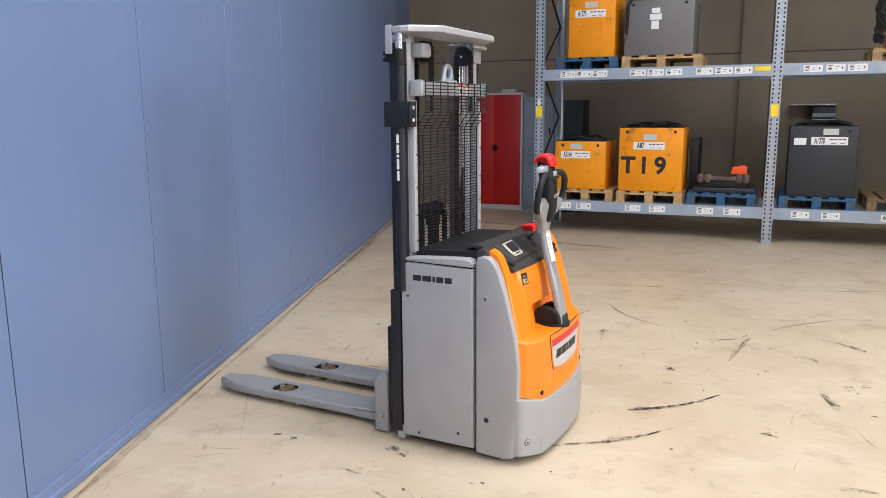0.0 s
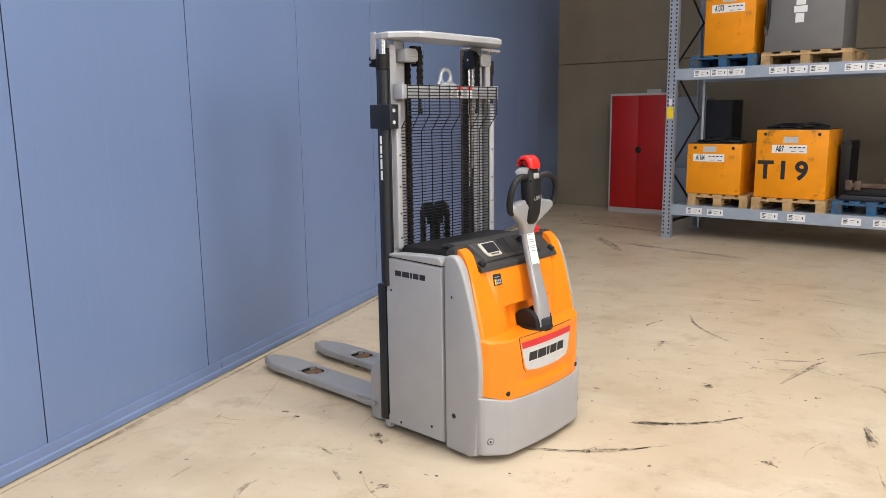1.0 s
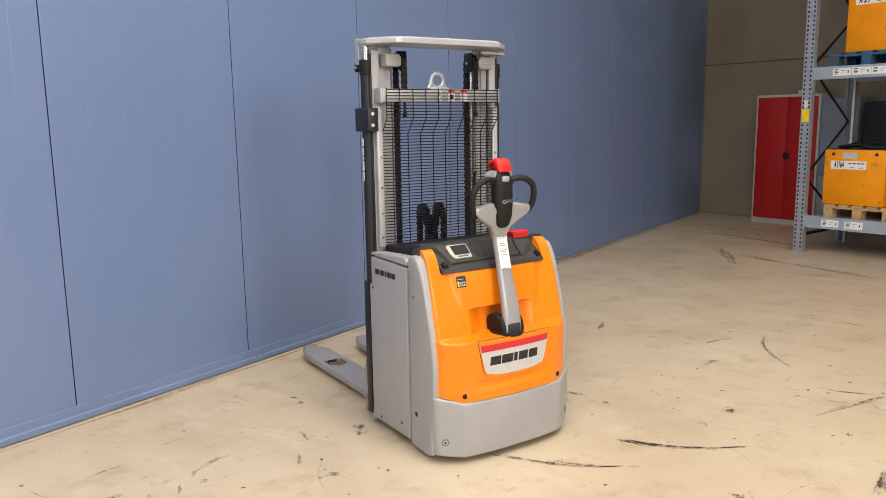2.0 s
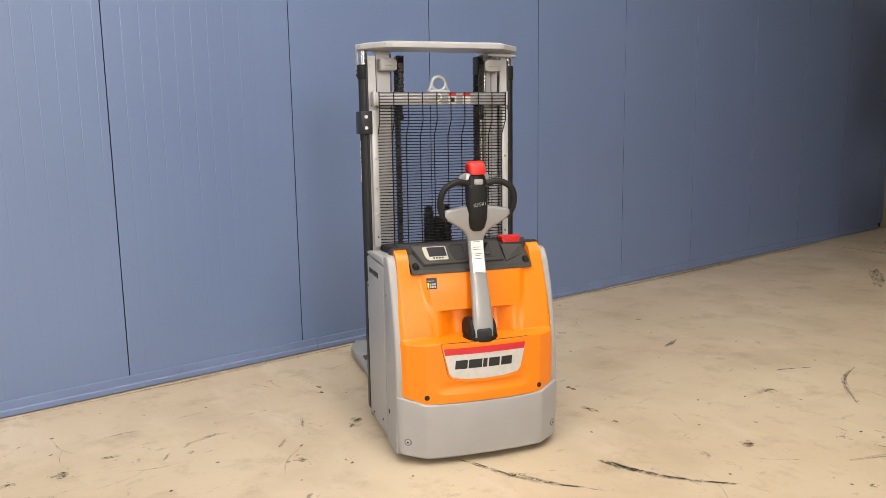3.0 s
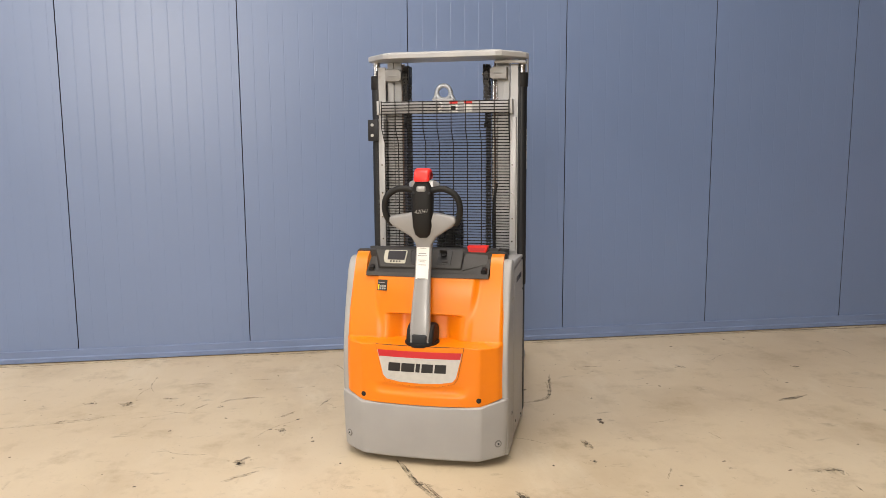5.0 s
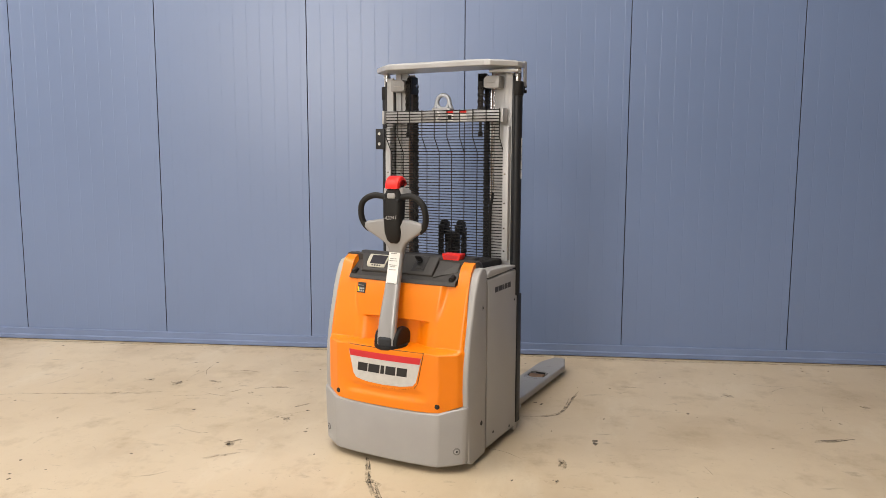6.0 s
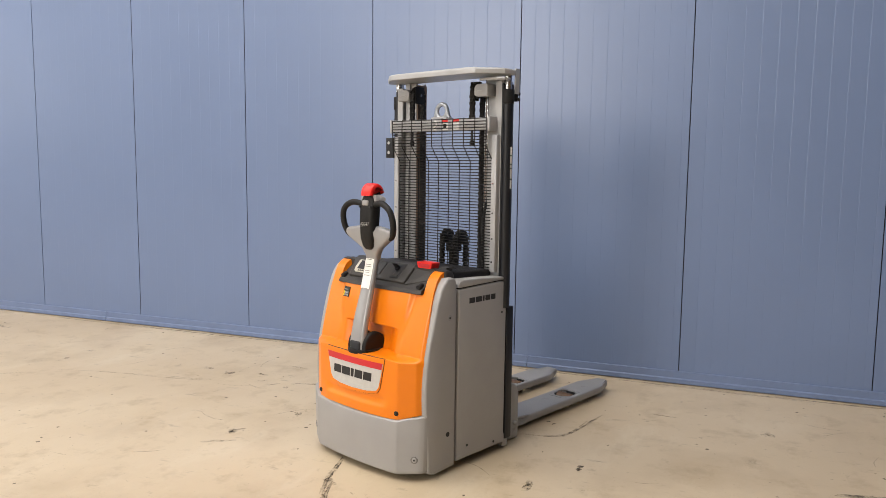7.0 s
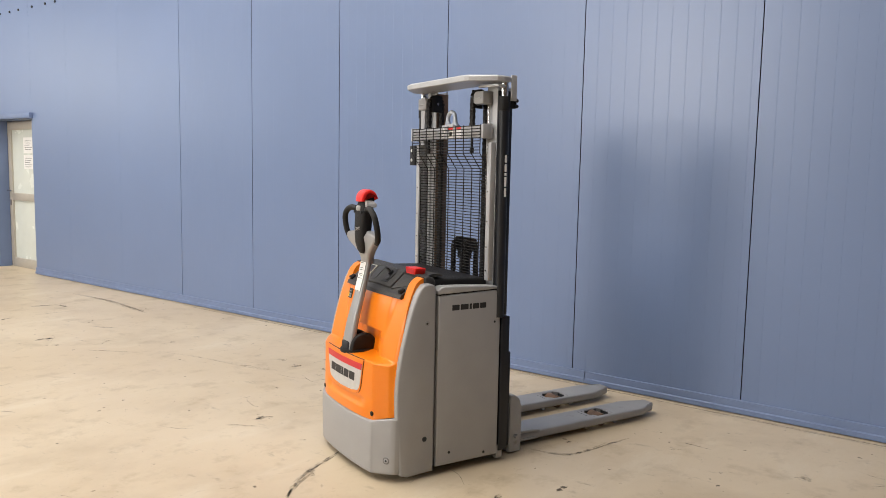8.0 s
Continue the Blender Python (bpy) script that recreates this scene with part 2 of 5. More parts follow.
def bm_tube(bm, path, r, seg=8, closed=False, flat=1.0):
    """A round bar swept along points; flat squashes it along the path's second normal."""
    pts = [Vector(p) for p in path]
    n, rings = len(pts), []
    up = Vector((0.0, 1.0, 0.0))
    for i, p in enumerate(pts):
        a = pts[i - 1] if (i or closed) else p
        c = pts[(i + 1) % n] if (i < n - 1 or closed) else p
        d = (c - a).normalized()
        ref = up if abs(d.dot(up)) < 0.95 else Vector((1.0, 0.0, 0.0))
        u = d.cross(ref).normalized()
        w = u.cross(d)
        rr = r[i] if isinstance(r, (list, tuple)) else r
        rings.append([bm.verts.new(p + rr * (math.cos(2 * math.pi * k / seg) * u + flat * math.sin(2 * math.pi * k / seg) * w)) for k in range(seg)])
    for i in range(n if closed else n - 1):
        A, B = rings[i], rings[(i + 1) % n]
        for k in range(seg):
            bm.faces.new((A[k], A[(k + 1) % seg], B[(k + 1) % seg], B[k]))
    if not closed:
        bm.faces.new(rings[0][::-1]), bm.faces.new(rings[-1])
    return bm


def bm_loft(bm, sections):
    """Closed rings of equal length, skinned and capped."""
    rings = [[bm.verts.new(p) for p in s] for s in sections]
    n = len(rings[0])
    fs = [bm.faces.new(rings[0][::-1]), bm.faces.new(rings[-1])]
    for A, B in zip(rings, rings[1:]):
        fs += [bm.faces.new((A[k], A[(k + 1) % n], B[(k + 1) % n], B[k])) for k in range(n)]
    bmesh.ops.recalc_face_normals(bm, faces=fs)
    return bm


def spline(points, steps=6):
    """A smooth line through points of any dimension (Catmull-Rom)."""
    P = [np.array(p, float) for p in points]
    P = [2 * P[0] - P[1], *P, 2 * P[-1] - P[-2]]
    out = []
    for i in range(1, len(P) - 2):
        for s in range(steps):
            t = s / steps
            a, b, c, d = P[i - 1:i + 3]
            out.append(0.5 * (2 * b + (c - a) * t + (2 * a - 5 * b + 4 * c - d) * t * t + (3 * b - a - 3 * c + d) * t ** 3))
    out.append(P[-2])
    return [tuple(float(v) for v in p) for p in out]


def mesh_of(name, bm, mat, smooth=35):
    me = bpy.data.meshes.new(name)
    bm.normal_update()
    bm.to_mesh(me)
    bm.free()
    me.materials.append(mat)
    if smooth:
        me.shade_smooth()
        me.set_sharp_from_angle(angle=radians(smooth))
    return me


def part(name, bm, mat, parent, label="", m=None, smooth=35):
    ob = new(name, mesh_of(name, bm, mat, smooth))
    ob.parent = parent
    if m is not None:
        ob.matrix_basis = m
    return tagged(ob, label)


def share(name, me, parent, m):
    ob = new(name, me)
    ob.parent, ob.matrix_basis = parent, m
    return ob


def thing(name, m, label, category, group="", kind=""):
    ob = new(name)
    ob.empty_display_size = 0.1
    ob.matrix_basis = m
    return tagged(ob, label, category, group, kind)


def structure(name, bm, mat, label, category, m=None, smooth=35):
    ob = new(name, mesh_of(name, bm, mat, smooth))
    if m is not None:
        ob.matrix_basis = m
    return tagged(ob, label, category, "", "structure")


def text_bm(words, size, depth=0.0006, bold=0.0, lean=0.0):
    cu = bpy.data.curves.new("lettering", "FONT")
    cu.body, cu.size, cu.extrude, cu.align_x, cu.align_y, cu.resolution_u = words, size, depth, "CENTER", "CENTER", 3
    cu.offset, cu.shear = bold, lean
    ob = bpy.data.objects.new("lettering", cu)
    me = bpy.data.meshes.new_from_object(ob)
    bm = bmesh.new()
    bm.from_mesh(me)
    bpy.data.objects.remove(ob)
    bpy.data.meshes.remove(me)
    return bm


def B(*a, **k):
    return bm_box(bmesh.new(), *a, **k)


def C(*a, **k):
    return bm_cyl(bmesh.new(), *a, **k)


# ---- structure of the hall ----
T = 0.25
floor = structure("floor", B(WEST - 1, EAST + 0.4, SOUTH - 0.4, NORTH + 1.5, -0.2, 0.0), FLOOR, "worn cream epoxy floor with tyre scuffs and stains", "floor", smooth=0)
# the ceiling is left open under the added overhead fill lamps
ceiling_bm = bmesh.new()
for x0, x1, y0, y1 in ((WEST - 0.3, -0.7, SOUTH - 0.3, NORTH + 1), (5.3, EAST + 0.3, SOUTH - 0.3, NORTH + 1), (-0.7, 5.3, SOUTH - 0.3, -6.05), (-0.7, 5.3, -4.95, -1.55), (-0.7, 5.3, -0.45, 2.65), (-0.7, 5.3, 3.75, 5.85), (-0.7, 5.3, 6.95, NORTH + 1)):
    bm_box(ceiling_bm, x0, x1, y0, y1, ROOF, ROOF + 0.2)
structure("ceiling", ceiling_bm, CEILING, "light grey sheet ceiling with long openings for the added fill lamps", "ceiling", smooth=0)

# the blue partition: ribbed sandwich panels on a dark core, with a recessed door
SEAM, PITCH = 0.25, 1.1815
DOOR0, DOOR1, DOOR_H = -5.35, -4.22, 2.1
core = bmesh.new()
bm_box(core, WEST - T, WEST - 0.03, DOOR1, NORTH + 0.6, 0, ROOF)
bm_box(core, WEST - T, WEST - 0.03, SOUTH, DOOR0, 0, ROOF)
bm_box(core, WEST - T, WEST - 0.03, DOOR0, DOOR1, DOOR_H, ROOF)
wall_west = structure("wall_west", core, JOINT, "blue ribbed sandwich panel partition wall", "wall", smooth=0)


def panel_bm(width, z0, z1):
    """A panel with shallow lengthwise grooves; the joint's shade is painted on its edges."""
    bm = bmesh.new()
    step = PITCH / 11.5
    prof = [(0.0, -0.03), (0.0, -0.0012), (0.0012, 0.0)]
    for i in range(1, 12):
        y = step * i
        prof += [(y - 0.0028, 0.0), (y - 0.0008, -0.0005), (y + 0.0008, -0.0005), (y + 0.0028, 0.0)]
    prof += [(width - 0.0012, 0.0), (width, -0.0012), (width, -0.03)]
    lo = [bm.verts.new((d, y, z0)) for y, d in prof]
    hi = [bm.verts.new((d, y, z1)) for y, d in prof]
    for i in range(len(prof) - 1):
        f = bm.faces.new((lo[i], lo[i + 1], hi[i + 1], hi[i]))
        f.material_index = 1 if i in (0, len(prof) - 2) else 0
    return bm


GAP = 0.0057
full = mesh_of("panel", panel_bm(PITCH - GAP, 0.085, ROOF), BLUE, 0)
full.materials.append(JOINT)
for k in range(-9, 12):
    y = SEAM + PITCH * k
    if y < SOUTH or y > 13.3:
        continue
    if y + PITCH > DOOR0 and y < SEAM - PITCH - 0.1:
        continue
    share("panel", full, wall_west, pose(WEST, y + GAP / 2, 0))
# panels beside and above the door
y_lo = SEAM + PITCH * math.floor((DOOR0 - SEAM) / PITCH)
if DOOR0 - y_lo > 0.02:
    part("panel", B(WEST - 0.03, WEST, y_lo + 0.003, DOOR0, 0.085, ROOF), BLUE, wall_west, smooth=0)
for y0, y1 in ((DOOR1, SEAM - 3 * PITCH), (SEAM - 3 * PITCH, SEAM - 2 * PITCH), (SEAM - 2 * PITCH, SEAM - PITCH - 0.003)):
    part("panel", B(WEST - 0.03, WEST, y0 + 0.0006, y1 - 0.0006, 0.085, ROOF), BLUE, wall_west, smooth=0)
part("panel", B(WEST - 0.03, WEST, DOOR0 + 0.001, DOOR1 - 0.001, DOOR_H + 0.001, ROOF), BLUE, wall_west, smooth=0)

# skirting of folded sheet, in lengths
ends = [SOUTH + 0.3, DOOR0, DOOR1, -0.15, 3.9, 8.0, 13.3]
for y0, y1 in zip(ends, ends[1:]):
    if y0 == DOOR0:
        continue
    bm = bm_prism(bmesh.new(), [(WEST - 0.01, 0.007), (WEST + 0.022, 0.007), (WEST + 0.022, 0.036), (WEST + 0.013, 0.043), (WEST + 0.012, 0.087), (WEST + 0.008, 0.09), (WEST - 0.01, 0.09)], "y", y0 + 0.002, y1 - 0.002)
    structure("baseboard", bm, BLUE_TRIM, "blue folded sheet skirting along the panel wall", "baseboard", smooth=20)

# far concrete wall, not square to the partition
NW = pose(WEST - 0.1, NORTH + 0.03, 0, 0, 0, -16.8)
wall_north = structure("wall_north", B(-0.5, 16.5, 0.012, 0.3, 0, ROOF), CONCRETE_DARK, "beige precast concrete wall panels", "wall", NW, smooth=0)
for z0, z1 in ((0.0, 2.385), (2.4, 4.785), (4.8, 6.0)):
    for x0, x1 in ((-0.4, 5.45), (5.9, 11.1), (11.5, 16.4)):
        part("panel", B(x0, x1, 0.0, 0.05, z0 + 0.001, z1, bevel=0.006, seg=1), CONCRETE_WALL, wall_north, smooth=0)
for x0 in (5.45, 11.1):
    structure("column", B(x0, x0 + 0.42, -0.12, 0.2, 0, ROOF, bevel=0.015), CONCRETE_WALL, "square beige concrete column against the wall", "column", NW)

# the walls behind the camera: east daylight opening, south opening for the added fill
gate = bmesh.new()
g0, g1 = GATE_Y - GATE_W / 2 - 0.05, GATE_Y + GATE_W / 2 + 0.05
bm_box(gate, EAST, EAST + T, SOUTH, g0, 0, ROOF), bm_box(gate, EAST, EAST + T, g1, 9.6, 0, ROOF)
bm_box(gate, EAST, EAST + T, g0, g1, GATE_Z + GATE_H / 2 + 0.05, ROOF), bm_box(gate, EAST, EAST + T, g0, g1, 0, GATE_Z - GATE_H / 2 - 0.05)
structure("wall_east", gate, PLAIN_WALL, "plain plaster wall with a wide daylight opening", "wall", smooth=0)
south = bmesh.new()
bm_box(south, WEST - T, 0.9, SOUTH - T, SOUTH, 0, ROOF), bm_box(south, 8.1, EAST + T, SOUTH - T, SOUTH, 0, ROOF), bm_box(south, 0.9, 8.1, SOUTH - T, SOUTH, 0, 2.4), bm_box(south, 0.9, 8.1, SOUTH - T, SOUTH, 4.8, ROOF)
structure("wall_south", south, PLAIN_WALL, "plain plaster wall with a high opening for the added fill lamp", "wall", smooth=0)

# unseen wall, added to block east daylight from the rack's far end
structure("wall_light_blocker", B(6.2, 6.4, 6.0, 11.3, 0, ROOF), CONCRETE_WALL, "unseen concrete wall added to keep window light off the rack", "wall", smooth=0)

# ---- the pallet stacker ----
TRUCK = pose(0.178, 3.611, 0, 0, 0, 68.7)
truck = thing("pallet_stacker", TRUCK, "orange and grey electric pallet stacker with mast, forks and upright tiller", "stacker")


def lerp_table(table, v):
    return float(np.interp(v, [a for a, _ in table], [b for _, b in table]))


def smooth01(a, b, v):
    t = min(max((v - a) / (b - a), 0.0), 1.0)
    return t * t * (3 - 2 * t)


EDGE = spline([(0.25, 0.044), (0.35, 0.039), (0.45, 0.038), (0.56, 0.048), (0.656, 0.067), (0.805, 0.106), (0.89, 0.135), (0.95, 0.161)], 8)


def cowl_y(x, z):
    """How far the cowl's face stands back at x, z."""
    ax = abs(x)
    low = -0.052 + 0.022 * (min(ax, 0.285) / 0.285) ** 2 + max(ax - 0.285, 0) * 0.6
    low += 0.02 * (1 - smooth01(0.0, 0.07, z - 0.335)) * (1 - smooth01(0.2, 0.3, ax)) * -0.4
    bowl = 0.009 * smooth01(0.335, 0.36, z) * (1 - smooth01(0.17, 0.24, ax)) * (1 - smooth01(0.37, 0.4, z))
    low += bowl
    edge = lerp_table(EDGE, z)
    face = edge - 0.003 - 0.023 * smooth01(0.62, 0.88, z) - 0.012 * (1 - min(ax / 0.28, 1) ** 2)
    pocket = 0.045 * (1 - smooth01(0.1, 0.2, ax)) * (1 - smooth01(0.695, 0.708, z))
    inner = 0.2 + 0.03 * smooth01(0.6, 0.88, z)
    up = face + pocket + (edge - 0.012 - face) * smooth01(inner, inner + 0.035, ax)
    side = smooth01(0.2, 0.3, ax)
    y = low + (up - low) * smooth01(0.577 - 0.008 * side, 0.588 + 0.005 * side, z)
    k = smooth01(0.362, 0.388, ax)
    y = y + (edge + 0.004 - y) * k
    start = 0.878
    return y + 0.05 * smooth01(start, start + 0.006, z) * (1 - smooth01(0.298, 0.304, ax))


def cowl_bm():
    bm = bmesh.new()
    nx = 110
    # levels from the foot to the brow, closer together round the ledge and the pocket's upper edge, then over the top
    spans = ((0.285, 0.565, 50), (0.565, 0.605, 24), (0.605, 0.69, 16), (0.69, 0.715, 12), (0.715, 0.868, 24), (0.868, 0.9, 20), (0.9, 0.935, 10))
    levels = [a + (b - a) * i / n for a, b, n in spans for i in range(n)] + [0.935]
    steps = [("face", (z - 0.285) / 0.65) for z in levels] + [("top", (i + 1) / 20) for i in range(20)]
    nz = len(steps) - 1
    rows = []
    for kind, v in steps:
        row = []
        for i in range(nx + 1):
            u = -1 + 2 * i / nx
            if kind == "face":
                bottom = 0.2968 + 0.03 * smooth01(0.27, 0.4, abs(u) * 0.388)
                z = 0.285 + 0.65 * v + (bottom - 0.285) * (1 - smooth01(0.0, 0.4, v))
                w = 0.388 - 0.022 * smooth01(0.5, 0.95, z)
                row.append((u * w, cowl_y(u * w, z), z))
            else:
                w = 0.366
                y0 = cowl_y(u * w, 0.935)
                rise = 0.052 * smooth01(0.298, 0.304, abs(u * w))
                b0, b1, b2, b3 = (1 - v) ** 3, 3 * v * (1 - v) ** 2, 3 * v * v * (1 - v), v ** 3
                row.append((u * w, b0 * y0 + b1 * (y0 + 0.013) + b2 * 0.182 + b3 * 0.212, 0.935 + rise * (b1 * 0.6 + b2 * 0.99 + b3)))
        rows.append([bm.verts.new(p) for p in row])
    for A, D in zip(rows, rows[1:]):
        for i in range(nx):
            bm.faces.new((A[i], A[i + 1], D[i + 1], D[i]))
    back = [bm.verts.new((v.co.x, 0.212, v.co.z)) for v in rows[0]]
    for i in range(nx):
        bm.faces.new((back[i], back[i + 1], rows[0][i + 1], rows[0][i]))
    for s in (0, -1):
        bs = [bm.verts.new((r[s].co.x, 0.212, r[s].co.z)) for r in rows]
        for j in range(nz):
            bm.faces.new((rows[j][s], rows[j + 1][s], bs[j + 1], bs[j]))
    bmesh.ops.remove_doubles(bm, verts=bm.verts, dist=1e-5)
    bmesh.ops.recalc_face_normals(bm, faces=bm.faces)
    return bm


cowl = part("cowl", cowl_bm(), ORANGE, truck, "glossy orange moulded front cowl", smooth=40)

# grey bumper skirt round the front
half = [(0.408, 0.058), (0.406, 0.036), (0.398, 0.02), (0.345, -0.012), (0.293, -0.042), (0.287, -0.0445), (0.22, -0.0535), (0.15, -0.0605), (0.075, -0.0655)]
plan = [(-x, y) for x, y in half] + [(0, -0.067)] + half[::-1]


def skirt_ring(z, k, back):
    ring = [(x * k, y + back * (1 - abs(x) / 0.6), z - 0.0 + (0.03 * smooth01(0.27, 0.4, abs(x)) if z > 0.2 else 0.012 * smooth01(0.3, 0.4, abs(x)))) for x, y in plan]
    return ring + [(0.35 * k, 0.056, ring[-1][2]), (-0.35 * k, 0.056, ring[0][2])]


skirt_bm = bm_loft(bmesh.new(), [skirt_ring(0.034, 0.968, 0.012), skirt_ring(0.042, 0.975, 0.004), skirt_ring(0.12, 0.985, 0.0), skirt_ring(0.27, 1.0, 0.0), skirt_ring(0.288, 0.997, 0.003), skirt_ring(0.293, 0.985, 0.012)])
upright_edges = [e for e in skirt_bm.edges if len(e.link_faces) == 2 and e.calc_face_angle(0) > 0.2 and abs((e.verts[0].co - e.verts[1].co).normalized().z) > 0.8 and e.verts[0].co.y < 0.03]
bmesh.ops.bevel(skirt_bm, geom=upright_edges, offset=0.014, segments=3, affect="EDGES", profile=0.5)
skirt = part("bumper_skirt", skirt_bm, GREY, truck, "light grey bumper skirt with two bolts", smooth=22)
for s in (-1, 1):
    nx_, ny_, px_, py_ = s * 0.55, -0.83, s * 0.366, 0.004
    bolt = part("bolt", C((px_ - 0.02 * nx_, py_ - 0.02 * ny_, 0.113), (px_ + 0.002 * nx_, py_ + 0.002 * ny_, 0.113), 0.018, 20, bevel=0.003), BATTERY_GREY, skirt)
    part("bolt_socket", C((px_, py_, 0.113), (px_ + 0.003 * nx_, py_ + 0.003 * ny_, 0.113), 0.0125, 16, bevel=0.002), GREY, bolt)
    part("bolt_hex", C((px_, py_, 0.113), (px_ + 0.0036 * nx_, py_ + 0.0036 * ny_, 0.113), 0.0055, 6), HOLE, bolt)
    screw = part("screw", C((s * 0.279, cowl_y(0.279, 0.327) - 0.003, 0.327), (s * 0.279, 0.03, 0.327), 0.012, 16, bevel=0.002), DARK, cowl, "dark recessed screw")
    part("screw_socket", C((s * 0.279, cowl_y(0.279, 0.327) - 0.004, 0.327), (s * 0.279, 0.0, 0.327), 0.006, 6), HOLE, screw)

# hinged flap with the badge
flap_outline = [(-0.211, 0.577), (0.211, 0.577), (0.2, 0.52), (0.182, 0.43), (0.165, 0.405), (0.1, 0.391), (0, 0.387), (-0.1, 0.391), (-0.165, 0.405), (-0.182, 0.43), (-0.2, 0.52)]


def curved_plate(outline, lift, thick):
    """A plate with this outline in x and z, bent to the cowl's bulge."""
    bm = bm_prism(bmesh.new(), outline, "y", 0, thick)
    for k in range(-16, 17):
        bmesh.ops.bisect_plane(bm, geom=bm.verts[:] + bm.edges[:] + bm.faces[:], plane_co=(k * 0.0131, 0, 0), plane_no=(1, 0, 0))
    for v in bm.verts:
        v.co.y += -0.052 + 0.022 * (min(abs(v.co.x), 0.285) / 0.285) ** 2 - lift
    return bm


def scaled(outline, k, kz, cz, lift):
    return [(x * k, cz + (z - cz) * kz + lift) for x, z in outline]


part("flap_gap", curved_plate(scaled(flap_outline, 1.007, 1.012, 0.48, 0.0), 0.0022, 0.03), HOLE, truck, "dark joint round the flap", smooth=20)
part("flap", curved_plate(flap_outline, 0.0045, 0.03), ORANGE, truck, "orange hinged flap below the tiller", smooth=20)
badge_outline = scaled(flap_outline, 0.965, 0.79, 0.48, -0.005)
badge = part("badge", curved_plate(badge_outline, 0.0062, 0.006), BADGE, truck, "silver badge plate with a red stripe", smooth=20)
part("stripe", curved_plate([(-0.2015, 0.5535), (0.2015, 0.5535), (0.195, 0.523), (-0.195, 0.523)], 0.0072, 0.003), BADGE_RED, badge, "red stripe", smooth=20)
for x0, x1 in ((-0.148, -0.09), (-0.084, -0.02), (-0.014, 0.006), (0.014, 0.068), (0.076, 0.13)):
    part("bar", curved_plate([(x0 + 0.002, 0.496), (x1 + 0.002, 0.496), (x1 - 0.002, 0.455), (x0 - 0.002, 0.455)], 0.0072, 0.003), BLACK, badge, smooth=20)

# side panels of the drive unit
SIDE = [(0.062, 0.036), (0.05, 0.18)] + [(lerp_table(EDGE, 0.3 + 0.05 * i) - 0.001, 0.3 + 0.05 * i) for i in range(13)] + [(0.158, 0.935), (0.18, 0.957), (0.212, 0.962), (0.238, 0.953), (0.246, 0.93), (0.246, 0.03), (0.1, 0.022)]
for s in (-1, 1):
    side = part("side_panel", bm_prism(bmesh.new(), SIDE, "x", s * 0.352, s * 0.406, 0.011, 3), GREY, truck, "light grey textured side panel")
    part("hole", C((s * 0.40, 0.192, 0.2), (s * 0.4068, 0.192, 0.2), 0.0125, 18), HOLE, side)
    scr = part("screw", C((s * 0.40, 0.197, 0.77), (s * 0.4075, 0.197, 0.77), 0.014, 18, bevel=0.003), FORK, side)
    part("screw_socket", C((s * 0.40, 0.197, 0.77), (s * 0.408, 0.197, 0.77), 0.006, 6), HOLE, scr)
    cover = part("battery_cover", bm_prism(bmesh.new(), [(0.26, 0.046), (0.632, 0.046), (0.632, 0.906), (0.26, 0.898)], "x", s * 0.345, s * 0.406, 0.009, 3), GREY, truck, "light grey battery side cover with small bolts")
    lid = bm_prism(bmesh.new(), [(0.26, 0.905), (0.632, 0.912), (0.632, 0.921), (0.61, 0.927), (0.42, 0.938), (0.3, 0.942), (0.275, 0.937), (0.26, 0.922)], "x", s * 0.337, s * 0.405, 0.006, 3)
    part("lid", lid, GREY, truck, "light grey lid over the battery side cover")
    part("lid_seal", B(s * 0.338, s * 0.39, 0.272, 0.62, 0.86, 0.918), DARK, truck, "dark joint below the lid", smooth=0)
    for y, z, r in ((0.335, 0.108, 0.007), (0.545, 0.072, 0.007), (0.595, 0.745, 0.006)):
        part("bolt", C((s * 0.4, y, z), (s * 0.4085, y, z), r, 10, bevel=0.0015), STEEL_DARK, cover)
    # brand mark as plain bars
    x0 = 0.0
    for w in (0.042, 0.046, 0.013, 0.036, 0.036):
        y0 = 0.565 - x0 if s < 0 else 0.338 + x0
        y1 = y0 - w if s < 0 else y0 + w
        part("bar", B(s * 0.4055, s * 0.4068, y0, y1, 0.822, 0.849), BLACK, cover, smooth=0)
        x0 += w + 0.007
    part("foot", B(s * 0.30, s * 0.402, 0.628, 0.668, 0.02, 0.09, bevel=0.004), FORK, truck)
    # rail at the mast's foot and cylinder cover above it
    part("mast_rail", B(s * 0.352, s * 0.408, 0.638, 0.69, 0.06, 0.765, bevel=0.004), STEEL_DARK, truck, "dark blue-grey rail cover at the mast foot")
    tube = part("cylinder_tube", C((s * 0.392, 0.628, 0.765), (s * 0.392, 0.628, 1.86), 0.027, 28), STEEL_DARK, truck, "dark blue-grey lift cylinder tube with white mark")
    part("tube_collar", C((s * 0.392, 0.628, 1.80), (s * 0.392, 0.628, 1.872), 0.031, 28, bevel=0.003), DARK, tube)
    part("piston_rod", C((s * 0.392, 0.628, 1.872), (s * 0.392, 0.628, 1.945), 0.019, 20), CHROME, tube, "chrome piston rod")
    part("clamp", B(s * 0.375, s * 0.408, 0.655, 0.694, 1.815, 1.865, bevel=0.004), DARK, tube)
    for z in (1.825, 1.853):
        part("bolt", C((s * 0.40, 0.69, z), (s * 0.416, 0.69, z), 0.009, 12), DARK, tube)
    # white mark on the tube as plain bars, upright
    z0 = 1.285 if s < 0 else 1.376
    for w in (0.044, 0.047, 0.013, 0.038, 0.038):
        bar = bmesh.new()
        ring = []
